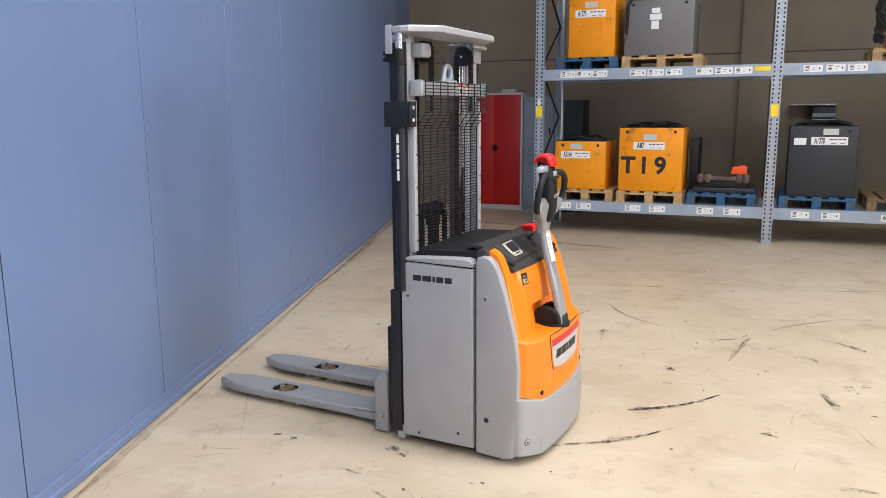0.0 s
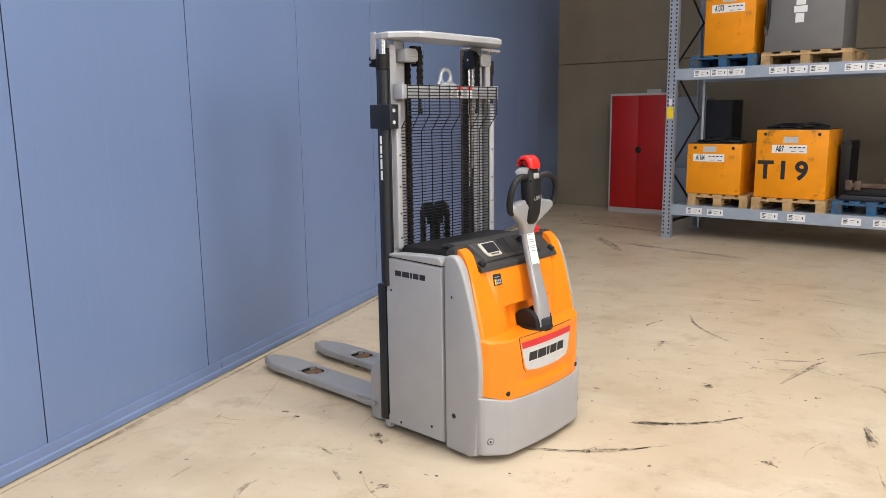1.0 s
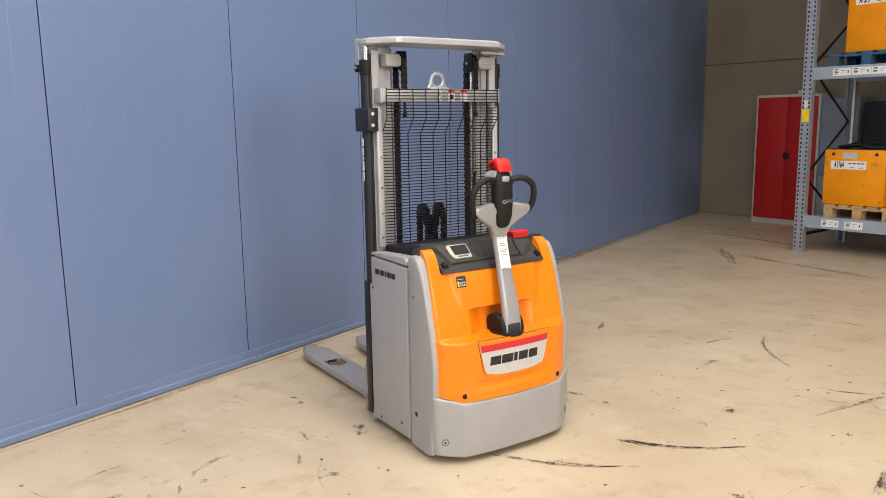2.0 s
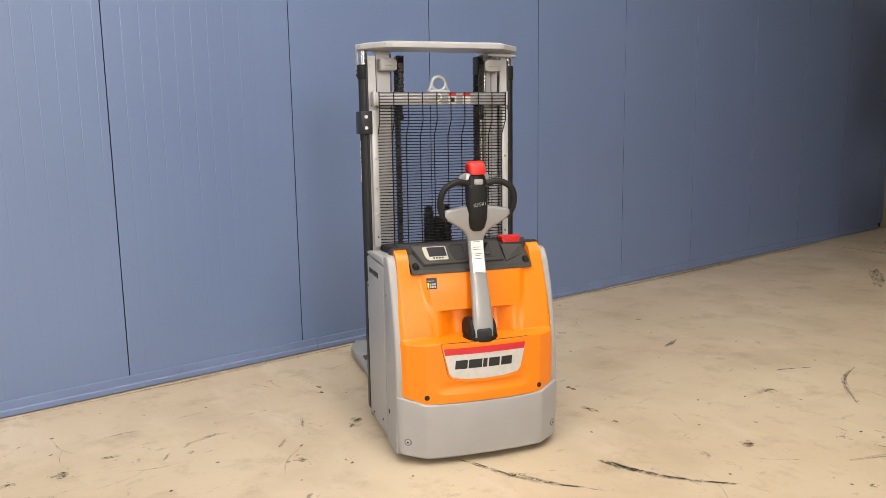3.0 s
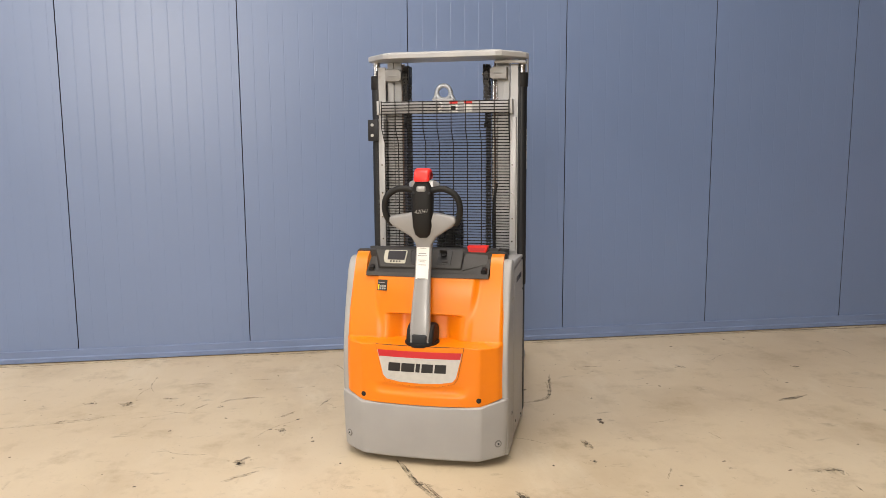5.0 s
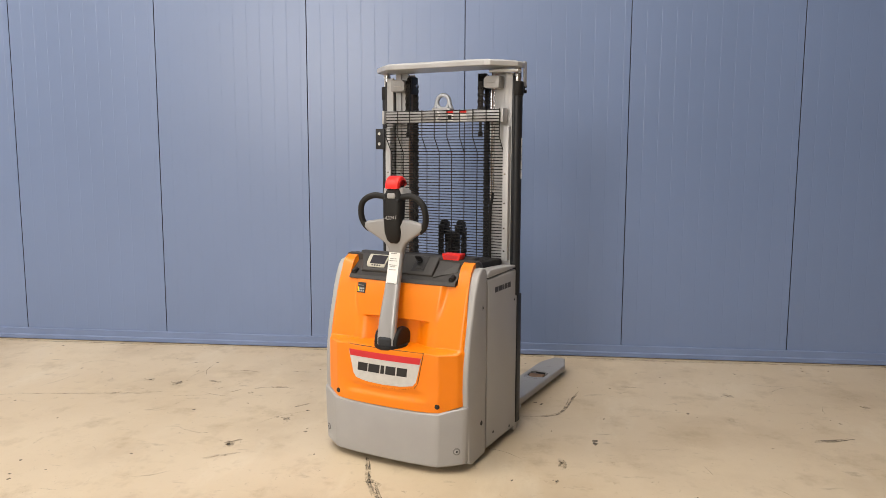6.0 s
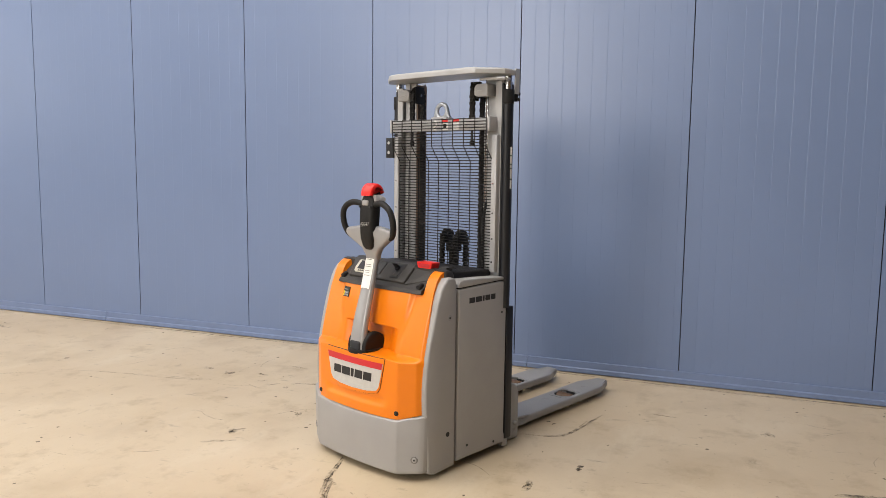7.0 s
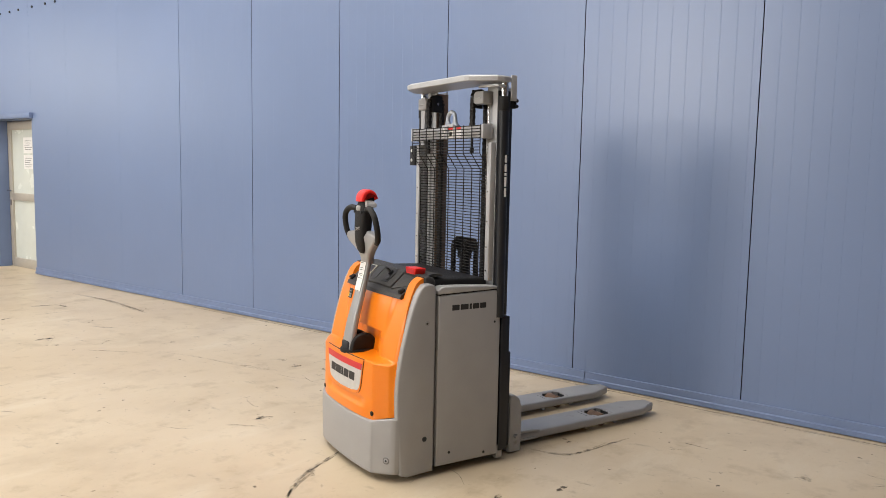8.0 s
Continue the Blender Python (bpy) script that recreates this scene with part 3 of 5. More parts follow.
        for k in range(5):
            a = radians(-14 + 28 * k / 4)
            ring.append((s * (0.392 + 0.0276 * math.cos(a)), 0.628 + 0.0276 * math.sin(a)))
        lo = [bar.verts.new((x, y, z0)) for x, y in ring]
        hi = [bar.verts.new((x, y, z0 + w)) for x, y in ring]
        for k in range(4):
            bar.faces.new((lo[k], lo[k + 1], hi[k + 1], hi[k]))
        part("bar", bar, WHITE, tube)
        z0 += w + 0.007

# bracket plate on one tube
bracket = part("bracket", bm_prism(bmesh.new(), [(0.694, 1.527), (0.694, 1.64), (0.575, 1.64), (0.568, 1.632), (0.568, 1.527)], "x", -0.425, -0.375, 0.003), STEEL_DARK, truck, "dark steel bracket plate with two bolts")
part("bracket_flange", B(-0.425, -0.368, 0.556, 0.568, 1.527, 1.64, bevel=0.003), STEEL_DARK, bracket)
for z in (1.557, 1.612):
    part("bolt", C((-0.4, 0.56, z), (-0.4, 0.552, z), 0.009, 6), BADGE, bracket)
part("strip", B(-0.42, -0.412, 0.65, 0.684, 1.85, 1.975, bevel=0.002), MAST, truck)
part("strip", B(0.412, 0.42, 0.65, 0.684, 1.85, 1.975, bevel=0.002), MAST, truck)

# dark cover strips behind the cylinder tubes
for s in (-1, 1):
    part("cover_strip", B(s * 0.376, s * 0.386, 0.598, 0.684, 0.77, 1.9, bevel=0.002), STEEL_DARK, truck)
# mast uprights
for s in (-1, 1):
    outer = bm_prism(bmesh.new(), [(s * 0.375, 0.6), (s * 0.336, 0.6), (s * 0.336, 0.614), (s * 0.36, 0.614), (s * 0.36, 0.672), (s * 0.336, 0.672), (s * 0.336, 0.686), (s * 0.375, 0.686)], "z", 0.06, 1.915)
    part("outer_upright", outer, MAST, truck, "silver channel upright of the mast", smooth=0)
    part("guard_edge", B(s * 0.338, s * 0.37, 0.57, 0.599, 0.95, 1.645, bevel=0.002), MAST, truck)
    for z in (1.0, 1.12, 1.25, 1.4):
        part("rivet", C((s * 0.352, 0.572, z), (s * 0.352, 0.566, z), 0.005, 8), CHROME, truck)
    inner = bm_prism(bmesh.new(), [(s * 0.328, 0.618), (s * 0.296, 0.618), (s * 0.294, 0.628), (s * 0.255, 0.628), (s * 0.255, 0.64), (s * 0.305, 0.64), (s * 0.305, 0.69), (s * 0.255, 0.69), (s * 0.255, 0.704), (s * 0.328, 0.704)], "z", 0.08, 1.94)
    part("inner_upright", inner, MAST, truck, "silver inner upright", smooth=0)
    part("greased_rail", B(s * 0.246, s * 0.2545, 0.63, 0.703, 0.1, 1.93, bevel=0.002), GREASE, truck, "brown greased carriage rail")
# cross bar, stickers, lifting eye
bar_ob = part("cross_bar", B(-0.352, 0.34, 0.536, 0.585, 1.668, 1.732, bevel=0.004), MAST, truck, "silver cross bar with warning stickers")
part("bar_end", B(-0.366, -0.353, 0.53, 0.59, 1.664, 1.736, bevel=0.003), MAST, bar_ob)
part("bar_end", B(0.341, 0.354, 0.53, 0.59, 1.664, 1.736, bevel=0.003), MAST, bar_ob)
for x0, x1 in ((0.028, 0.07), (0.105, 0.147)):
    stk = part("sticker", B(x0, x1, 0.5345, 0.537, 1.674, 1.728), WHITE, bar_ob, "white warning sticker with red head", smooth=0)
    part("sticker_head", B(x0, x1, 0.5335, 0.5347, 1.716, 1.728), RED, stk, smooth=0)
    part("sticker_print", B(x0 + 0.01, x1 - 0.01, 0.5335, 0.5347, 1.682, 1.705), BLACK if x0 < 0.1 else WHITE, stk, smooth=0)
part("hook_mark", bm_tube(bmesh.new(), spline([(-0.025, 0.535, 1.724), (-0.012, 0.535, 1.715), (-0.014, 0.535, 1.7), (-0.028, 0.535, 1.69), (-0.026, 0.535, 1.678), (-0.012, 0.535, 1.68)], 3), 0.0045, 6), WHITE, bar_ob)
EYE_X, EYE_Y, EYE_Z = -0.012, 0.578, 1.776
ring_line = [(EYE_X + 0.0365 * math.cos(q * math.pi / 12), EYE_Y, EYE_Z + 0.0365 * math.sin(q * math.pi / 12)) for q in range(24)]
eye_ob = part("lifting_eye", bm_tube(bmesh.new(), ring_line, 0.0115, 12, closed=True), GALV, truck, "welded steel lifting eye", smooth=60)
for s in (-1, 1):
    leg = spline([(EYE_X + s * 0.037, EYE_Y, EYE_Z + 0.006), (EYE_X + s * 0.042, EYE_Y, EYE_Z - 0.018), (EYE_X + s * 0.054, EYE_Y, EYE_Z - 0.04)], 4)
    part("eye_foot", bm_tube(bmesh.new(), leg, 0.011, 10), GALV, eye_ob, smooth=60)
part("eye_base", B(-0.068, 0.044, 0.55, 0.6, 1.731, 1.744, bevel=0.005), MAST, eye_ob)

# overhead visor
vis = [(-0.425, 0.645), (-0.43, 0.6), (-0.42, 0.565), (-0.31, 0.468), (-0.28, 0.46), (0.28, 0.46), (0.31, 0.468), (0.42, 0.565), (0.43, 0.6), (0.425, 0.645)]


def vis_ring(k, z):
    return [(x * k, 0.6 + (y - 0.6) * k, z + (0.63 - y) * 0.02) for x, y in vis]


part("overhead_visor", bm_loft(bmesh.new(), [vis_ring(0.93, 1.94), vis_ring(0.985, 1.941), vis_ring(0.992, 1.944), vis_ring(0.995, 1.962), vis_ring(0.985, 1.967), vis_ring(0.93, 1.972), vis_ring(0.8, 1.973)]), MAST, truck, "silver grey overhead visor plate", smooth=12)
part("hook_rod", bm_tube(bmesh.new(), spline([(0.26, 0.57, 1.925), (0.33, 0.55, 1.922), (0.4, 0.56, 1.92), (0.415, 0.6, 1.92), (0.39, 0.63, 1.921)], 3), 0.008, 8), MAST, truck)

# chain heads: housing, sprocket and chains
def chain(x, y, z0, z1, name="chain"):
    bm = bmesh.new()
    z, k = z0, 0
    while z < z1:
        w = 0.009 if k % 2 else 0.0125
        for dx in (-w, -w * 0.33, w * 0.33, w):
            bm_box(bm, x + dx - 0.0015, x + dx + 0.0015, y - 0.009, y + 0.009, z - 0.0078, z + 0.0078)
        bm_cyl(bm, (x - 0.0145, y, z + 0.008), (x + 0.0145, y, z + 0.008), 0.005, 6)
        z += 0.0165
        k += 1
    return part(name, bm, CHAIN, truck, "dark greased leaf chain", smooth=0)


def arc_chain(x, y, z, r, a0, a1, parent):
    bm = bmesh.new()
    n = int(radians(a1 - a0) * r / 0.0165)
    for k in range(n + 1):
        a = radians(a0) + radians(a1 - a0) * k / n
        c = Vector((x, y + r * math.cos(a), z + r * math.sin(a)))
        m = Matrix.Translation(c) @ Matrix.Rotation(a, 4, "X")
        w = 0.009 if k % 2 else 0.0125
        for dx in (-w, -w * 0.33, w * 0.33, w):
            bmesh.ops.create_cube(bm, size=1, matrix=m @ Matrix.LocRotScale((dx, 0, 0), None, (0.003, 0.018, 0.0145)))
    return part("chain_arc", bm, CHAIN, parent, smooth=0)


for s in (-1, 1):
    wheel = part("chain_wheel", C((s * 0.207, 0.6, 1.868), (s * 0.226, 0.6, 1.868), 0.034, 24, bevel=0.003), CHAIN, truck)
    arc_chain(s * 0.216, 0.6, 1.868, 0.041, 0, 180, wheel)
    part("wheel_pin", C((s * 0.188, 0.6, 1.868), (s * 0.25, 0.6, 1.868), 0.007, 10), CHROME, wheel)
    housing = bm_prism(bmesh.new(), [(s * 0.235, 1.846), (s * 0.25, 1.838), (s * 0.318, 1.838), (s * 0.322, 1.842), (s * 0.322, 1.897), (s * 0.318, 1.9), (s * 0.25, 1.9), (s * 0.235, 1.885)], "y", 0.548, 0.617, 0.005)
    hs = part("chain_housing", housing, FORK, truck, "light grey cast chain housing")
    part("housing_slot", bm_tube(bmesh.new(), [(s * 0.255, 0.547, 1.866), (s * 0.3, 0.547, 1.866)], 0.003, 6), GREY, hs)
    part("cheek", B(s * 0.196, s * 0.201, 0.565, 0.632, 1.822, 1.915, bevel=0.004), STEEL_DARK, truck, "dark side plate of the chain wheel")
    chain(s * 0.216, 0.641, 0.95, 1.868)
    chain(s * 0.216, 0.559, 1.70 if s < 0 else 1.74, 1.868)
    part("chain_anchor", C((s * 0.216, 0.559, 1.60), (s * 0.216, 0.559, 1.70), 0.007, 10), STEEL_DARK, truck)
    part("chain_nut", C((s * 0.216, 0.559, 1.595), (s * 0.216, 0.559, 1.618), 0.012, 6), DARK, truck)
part("chrome_rod", C((0.243, 0.64, 1.2), (0.243, 0.64, 1.87), 0.009, 12), CHROME, truck, "chrome rod beside the chain")
part("chrome_rod", C((0.262, 0.63, 1.3), (0.262, 0.63, 1.87), 0.006, 12), CHROME, truck)
part("hose", bm_tube(bmesh.new(), spline([(0.25, 0.62, 0.95), (0.246, 0.62, 1.1), (0.25, 0.625, 1.22), (0.262, 0.63, 1.3)], 5), 0.008, 8), RUBBER, truck, "black hydraulic hose")

# free-lift cylinder with twin chain wheels in the middle of the mast
centre = part("centre_cylinder", C((0.0, 0.673, 0.1), (0.0, 0.673, 1.04), 0.028, 24), DARK, truck, "black centre lift cylinder")
part("crosshead", B(-0.04, 0.04, 0.65, 0.696, 1.02, 1.075, bevel=0.006), DARK, centre)
for s in (-1, 1):
    w2 = part("chain_wheel", C((s * 0.036, 0.673, 1.09), (s * 0.064, 0.673, 1.09), 0.03, 24, bevel=0.004), DARK, truck)
    arc_chain(s * 0.05, 0.673, 1.09, 0.041, 0, 180, w2)
    chain(s * 0.05, 0.632, 0.9, 1.085)
    chain(s * 0.05, 0.714, 0.9, 1.085)

# wire guard: straight cross wires on bent uprights
guard_y = [(0.9, 0.584), (1.51, 0.584), (1.59, 0.527), (1.9, 0.527)]
guard = part("guard_frame", bm_tube(bmesh.new(), [(-0.338, 0.584, 0.955), (0.338, 0.584, 0.955)], 0.0026, 5), DARK, truck, "black welded wire guard in front of the mast", smooth=0)
wire_me = mesh_of("guard_wire", bm_tube(bmesh.new(), [(-0.338, 0, 0), (0.338, 0, 0)], 0.0024, 4), DARK, 0)
z = 0.968
while z < 1.732:
    share("guard_wire", wire_me, guard, pose(0, lerp_table(guard_y, z), z))
    z += 0.0152
for k in range(10):
    x = -0.338 + 0.676 * k / 9
    part("guard_rod", bm_tube(bmesh.new(), [(x, 0.582, 0.955), (x, 0.582, 1.51), (x, 0.525, 1.59), (x, 0.525, 1.733)], 0.0026, 5), DARK, guard, smooth=0)

# dark hood and dashboard
hood_bm = bm_loft(bmesh.new(), [[(-w, 0.264 + c, z0), (w, 0.264 + c, z0), (w, 0.585 - c, z1), (-w, 0.585 - c, z1)] for w, c, z0, z1 in ((0.333, 0.0, 0.6, 0.6), (0.334, 0.0, 0.96, 0.95), (0.331, 0.003, 0.967, 0.956), (0.322, 0.01, 0.972, 0.961), (0.29, 0.03, 0.974, 0.963))])
part("hood", hood_bm, DARK, truck, "black plastic battery hood", smooth=40)
shoulder = bm_prism(bmesh.new(), [(0.196, 0.86), (0.261, 0.86), (0.261, 0.966), (0.25, 0.984), (0.22, 0.994), (0.196, 0.99)], "x", -0.378, 0.378, 0.014, 3)
shoulder_ob = part("hood_front", shoulder, DASH, truck, "dark grey shoulder between cowl and hood")
for s in (-1, 1):
    part("dimple", C((s * 0.335, 0.232, 0.98), (s * 0.335, 0.232, 0.9925), 0.012, 16), HOLE, shoulder_ob)
DASH_TABLE = [(0.086, 0.88), (0.094, 0.897), (0.112, 0.907), (0.15, 0.937), (0.2, 0.974), (0.25, 0.998), (0.285, 0.997)]


def dash_z(y):
    return lerp_table(DASH_TABLE, y)


# the base: a fascia band that follows the cowl's brow, then the slope behind it
dash = bmesh.new()
grid = []
for y in (0.086, 0.094, 0.1, 0.112, 0.13, 0.15, 0.175, 0.2, 0.225, 0.25, 0.285):
    w = 0.3005 + 0.03 * smooth01(0.19, 0.25, y)
    grid.append([dash.verts.new((w * (i / 12 - 1), y + 0.003 + 0.014 * (i / 12 - 1) ** 2, dash_z(y))) for i in range(25)])
for A, D in zip(grid, grid[1:]):
    for i in range(24):
        dash.faces.new((A[i], A[i + 1], D[i + 1], D[i]))
ex = bmesh.ops.extrude_edge_only(dash, edges=[e for e in dash.edges if e.is_boundary])
for v in [g for g in ex["geom"] if isinstance(g, bmesh.types.BMVert)]:
    v.co.z -= 0.012
    v.co.y += 0.03
bmesh.ops.recalc_face_normals(dash, faces=dash.faces)
dashboard = part("dashboard", dash, DASH, truck, "dark grey moulded dashboard with display and key switch", smooth=30)
# raised console block with a cut flank
P0, P1 = (0.12, 0.922), (0.207, 1.001)
SLOPE = math.degrees(math.atan2(P1[1] - P0[1], P1[0] - P0[0]))
CONSOLE = pose(0, P0[0], P0[1], SLOPE)
top_line = [(-0.232, 0.0), (0.167, 0.0), (0.167, 0.118), (-0.284, 0.118)]
foot_line = [(-0.258, -0.006), (0.17, -0.006), (0.17, 0.118), (-0.292, 0.118)]
block = bm_loft(bmesh.new(), [[(x, y, -0.034) for x, y in foot_line], [(x, y, 0.0) for x, y in top_line]])
bmesh.ops.bevel(block, geom=[e for e in block.edges if max(v.co.z for v in e.verts) > -0.001], offset=0.006, segments=3, affect="EDGES", profile=0.5)
part("console", block, DASH, dashboard, "raised dark grey console block", CONSOLE, smooth=50)
# corner facet beside the console
part("console_wing", bm_loft(bmesh.new(), [[(0.168, -0.006, -0.04), (0.176, -0.006, -0.006), (0.176, 0.1, -0.006), (0.168, 0.1, -0.04)], [(0.285, 0.04, -0.04), (0.285, 0.045, -0.018), (0.285, 0.1, -0.01), (0.285, 0.1, -0.04)]]), DASH, dashboard, "", CONSOLE, smooth=20)
bezel_line = [(-0.228, 0.094), (-0.224, 0.102), (-0.116, 0.102), (-0.112, 0.098), (-0.112, 0.024), (-0.116, 0.02), (-0.205, 0.02), (-0.217, 0.028), (-0.225, 0.05)]
bezel = part("display_bezel", bm_prism(bmesh.new(), bezel_line, "z", -0.004, 0.004, 0.0018, 2), IVORY, dashboard, "ivory display frame with four buttons", CONSOLE)
part("screen", bm_prism(bmesh.new(), [(-0.204, 0.04), (-0.118, 0.04), (-0.118, 0.096), (-0.208, 0.096)], "z", 0.0, 0.0046), SCREEN, bezel, "dark glass display", smooth=0)
for k in range(4):
    part("button", C((-0.184 + 0.0145 * k, 0.03, 0.002), (-0.184 + 0.0145 * k, 0.03, 0.0055), 0.005, 12), DASH, bezel)
tray_line = [(-0.088, 0.108), (-0.034, 0.108), (-0.026, 0.1), (-0.026, 0.03), (-0.036, 0.018), (-0.074, 0.018), (-0.086, 0.034), (-0.096, 0.1)]
tray = part("tray", bm_prism(bmesh.new(), tray_line, "z", -0.004, 0.0012, 0.0004, 1), BLACK, dashboard, "dark storage tray in the console", CONSOLE)
part("tray_rim", bm_tube(bmesh.new(), [(x, y, 0.001) for x, y in tray_line], 0.0022, 6, closed=True), DASH, tray, smooth=60)
keyplate = part("key_plate", bm_prism(bmesh.new(), [(0.044, 0.018), (0.113, 0.018), (0.113, 0.112), (0.044, 0.112)], "z", -0.004, 0.0025, 0.0012, 1), BLACK, dashboard, "black key switch plate", CONSOLE)
key = part("key_switch", C((0.072, 0.078, 0.002), (0.072, 0.078, 0.014), 0.0155, 20, bevel=0.003), STEEL_DARK, keyplate)
part("key_ring", C((0.072, 0.078, 0.012), (0.072, 0.078, 0.0155), 0.009, 16), CHROME, key)
part("key", B(0.056, 0.09, 0.075, 0.081, 0.014, 0.04, bevel=0.003), DARK, key)
part("switch", B(0.068, 0.1, 0.03, 0.048, 0.002, 0.006, bevel=0.002), DASH, keyplate)
for s in (-1, 1):
    ds = part("screw", C((s * 0.277, 0.112, 0.907), (s * 0.277, 0.14, 0.919), 0.014, 18, bevel=0.002), DARK, dashboard)
    part("screw_socket", C((s * 0.277, 0.1105, 0.9064), (s * 0.277, 0.13, 0.915), 0.007, 6), HOLE, ds)
stop_bm = bm_loft(bmesh.new(), [[(0.232 + k * 0.043, 0.198, z0), (0.232 + k * 0.043, 0.258, z0), (0.232 - k * 0.043, 0.258, z0), (0.232 - k * 0.043, 0.198, z0)] for k, z0 in ((0.9, 0.982), (1.0, 0.99), (1.17, 1.013), (1.19, 1.02))])
bmesh.ops.bevel(stop_bm, geom=stop_bm.edges[:], offset=0.004, segments=2, affect="EDGES", profile=0.5)
stop = part("emergency_stop", stop_bm, RED, truck, "red emergency stop handle with a painted finger recess", smooth=40)
# the hollow's shade is painted as a darker red plate on the front
part("stop_recess_shade", bm_prism(bmesh.new(), [(0.2, 0.996), (0.264, 0.996), (0.272, 1.013), (0.192, 1.013)], "y", 0.1965, 0.2), BADGE_RED, stop, "dark red plate painted as the shade in the finger recess", smooth=0)
part("stop_base", B(0.2, 0.264, 0.2, 0.256, 0.955, 0.984, bevel=0.004), DARK, stop)
lean = math.degrees(math.atan((cowl_y(-0.213, 0.856) - cowl_y(-0.213, 0.816)) / 0.04))
turn = math.degrees(math.atan((cowl_y(-0.19, 0.836) - cowl_y(-0.236, 0.836)) / 0.046))
sticker = part("sticker", B(-0.024, 0.024, -0.002, 0.002, -0.026, 0.026), BLACK, cowl, "small black and yellow information sticker", pose(-0.213, cowl_y(-0.213, 0.836) - 0.0012, 0.836, -lean, 0, turn), smooth=0)
part("sticker_field", B(-0.021, -0.014, -0.003, 0, -0.022, 0.002), LABEL_YELLOW, sticker, smooth=0)
for i in range(3):
    for j in range(2):
        part("sticker_field", B(-0.011 + 0.011 * i, -0.003 + 0.011 * i, -0.003, 0, -0.021 + 0.012 * j, -0.012 + 0.012 * j), GREY, sticker, smooth=0)
part("sticker_field", B(-0.02, 0.012, -0.003, 0, 0.01, 0.013), GREY, sticker, smooth=0)

# ---- tiller ----
arm_path = spline([(-0.026, 0.57), (-0.02, 0.64), (0.0, 0.74), (0.028, 0.84), (0.051, 0.93), (0.067, 1.0), (0.077, 1.06)], 5)
rings = []
for y, z in arm_path:
    k = smooth01(0.57, 1.06, z)
    w, d = 0.049 - 0.011 * smooth01(0.6, 0.95, z), 0.019 - 0.003 * k
    ring = []
    for q in range(20):
        a = 2 * math.pi * q / 20
        ca, sa = math.cos(a), math.sin(a)
        ring.append((w * math.copysign(abs(ca) ** 0.55, ca), y + d * math.copysign(abs(sa) ** 0.6, sa), z + 0.15 * d * math.copysign(abs(sa) ** 0.6, sa) * -1))
    rings.append(ring)
tiller = part("tiller_arm", bm_loft(bmesh.new(), rings), TILLER, truck, "grey curved tiller arm with a white instruction label", smooth=50)
lab_pts = [p for p in arm_path if 0.865 < p[1] < 1.035]
lab = bmesh.new()
for (y0, z0), (y1, z1) in zip(lab_pts, lab_pts[1:]):
    k0, k1 = (0.019 - 0.003 * smooth01(0.57, 1.06, z0) + 0.0015), (0.019 - 0.003 * smooth01(0.57, 1.06, z1) + 0.0015)
    vs = [lab.verts.new(p) for p in ((-0.03, y0 - k0, z0 + 0.005), (0.03, y0 - k0, z0 + 0.005), (0.03, y1 - k1, z1 + 0.005), (-0.03, y1 - k1, z1 + 0.005))]
    lab.faces.new(vs)
bmesh.ops.remove_doubles(lab, verts=lab.verts, dist=1e-5)
arm_label = part("label", lab, WHITE, tiller, "white instruction label with grey print", smooth=0)
for z, w in ((1.02, 0.018), (0.995, 0.02), (0.985, 0.024), (0.965, 0.022), (0.957, 0.014), (0.943, 0.02), (0.88, 0.022)):
    y = float(np.interp(z, [p[1] for p in arm_path], [p[0] for p in arm_path])) - 0.0193
    part("print_line", B(-w, w * 0.8, y - 0.0012, y + 0.001, z + 0.004, z + 0.0062), BATTERY_GREY, arm_label, smooth=0)
# Y-shaped yoke: a moulded plate that spreads from the arm to both grips
yoke_half = [(0.036, 1.02), (0.041, 1.045), (0.06, 1.075), (0.1, 1.102), (0.142, 1.128), (0.162, 1.148), (0.16, 1.17), (0.147, 1.178), (0.115, 1.183), (0.075, 1.19), (0.045, 1.192)]
yoke = bm_prism(bmesh.new(), yoke_half + [(-x, z) for x, z in yoke_half[::-1]], "y", 0.044, 0.088, 0.014, 4)
for v in yoke.verts:
    v.co.y += 0.012 * smooth01(1.14, 1.02, v.co.z) - 0.012 * smooth01(0.05, 0.16, abs(v.co.x))
part("yoke", yoke, TILLER, tiller, "grey moulded yoke", smooth=50)
for s in (-1, 1):
    grip = spline([(s * 0.143, 0.055, 1.138), (s * 0.163, 0.051, 1.154), (s * 0.178, 0.042, 1.19), (s * 0.178, 0.034, 1.235), (s * 0.166, 0.03, 1.268), (s * 0.14, 0.03, 1.291), (s * 0.105, 0.034, 1.304), (s * 0.07, 0.042, 1.302), (s * 0.038, 0.05, 1.293)], 6)
    part("grip", bm_tube(bmesh.new(), grip, 0.0148, 14), RUBBER, tiller, "black grip loop", smooth=60)
    paddle = bm_loft(bmesh.new(), [[(s * x, 0.06 + dy - d, z0), (s * x, 0.06 + dy + d, z0), (s * x, 0.064 + dy + d, z1), (s * x, 0.06 + dy - d * 0.8, z1)] for x, d, dy, z0, z1 in ((0.03, 0.02, 0, 1.314, 1.345), (0.052, 0.018, 0, 1.313, 1.34), (0.064, 0.011, 0.012, 1.312, 1.334), (0.072, 0.006, 0.022, 1.31, 1.326))])
    part("thumb_paddle", paddle, TILLER, tiller, "grey thumb paddle", smooth=50)
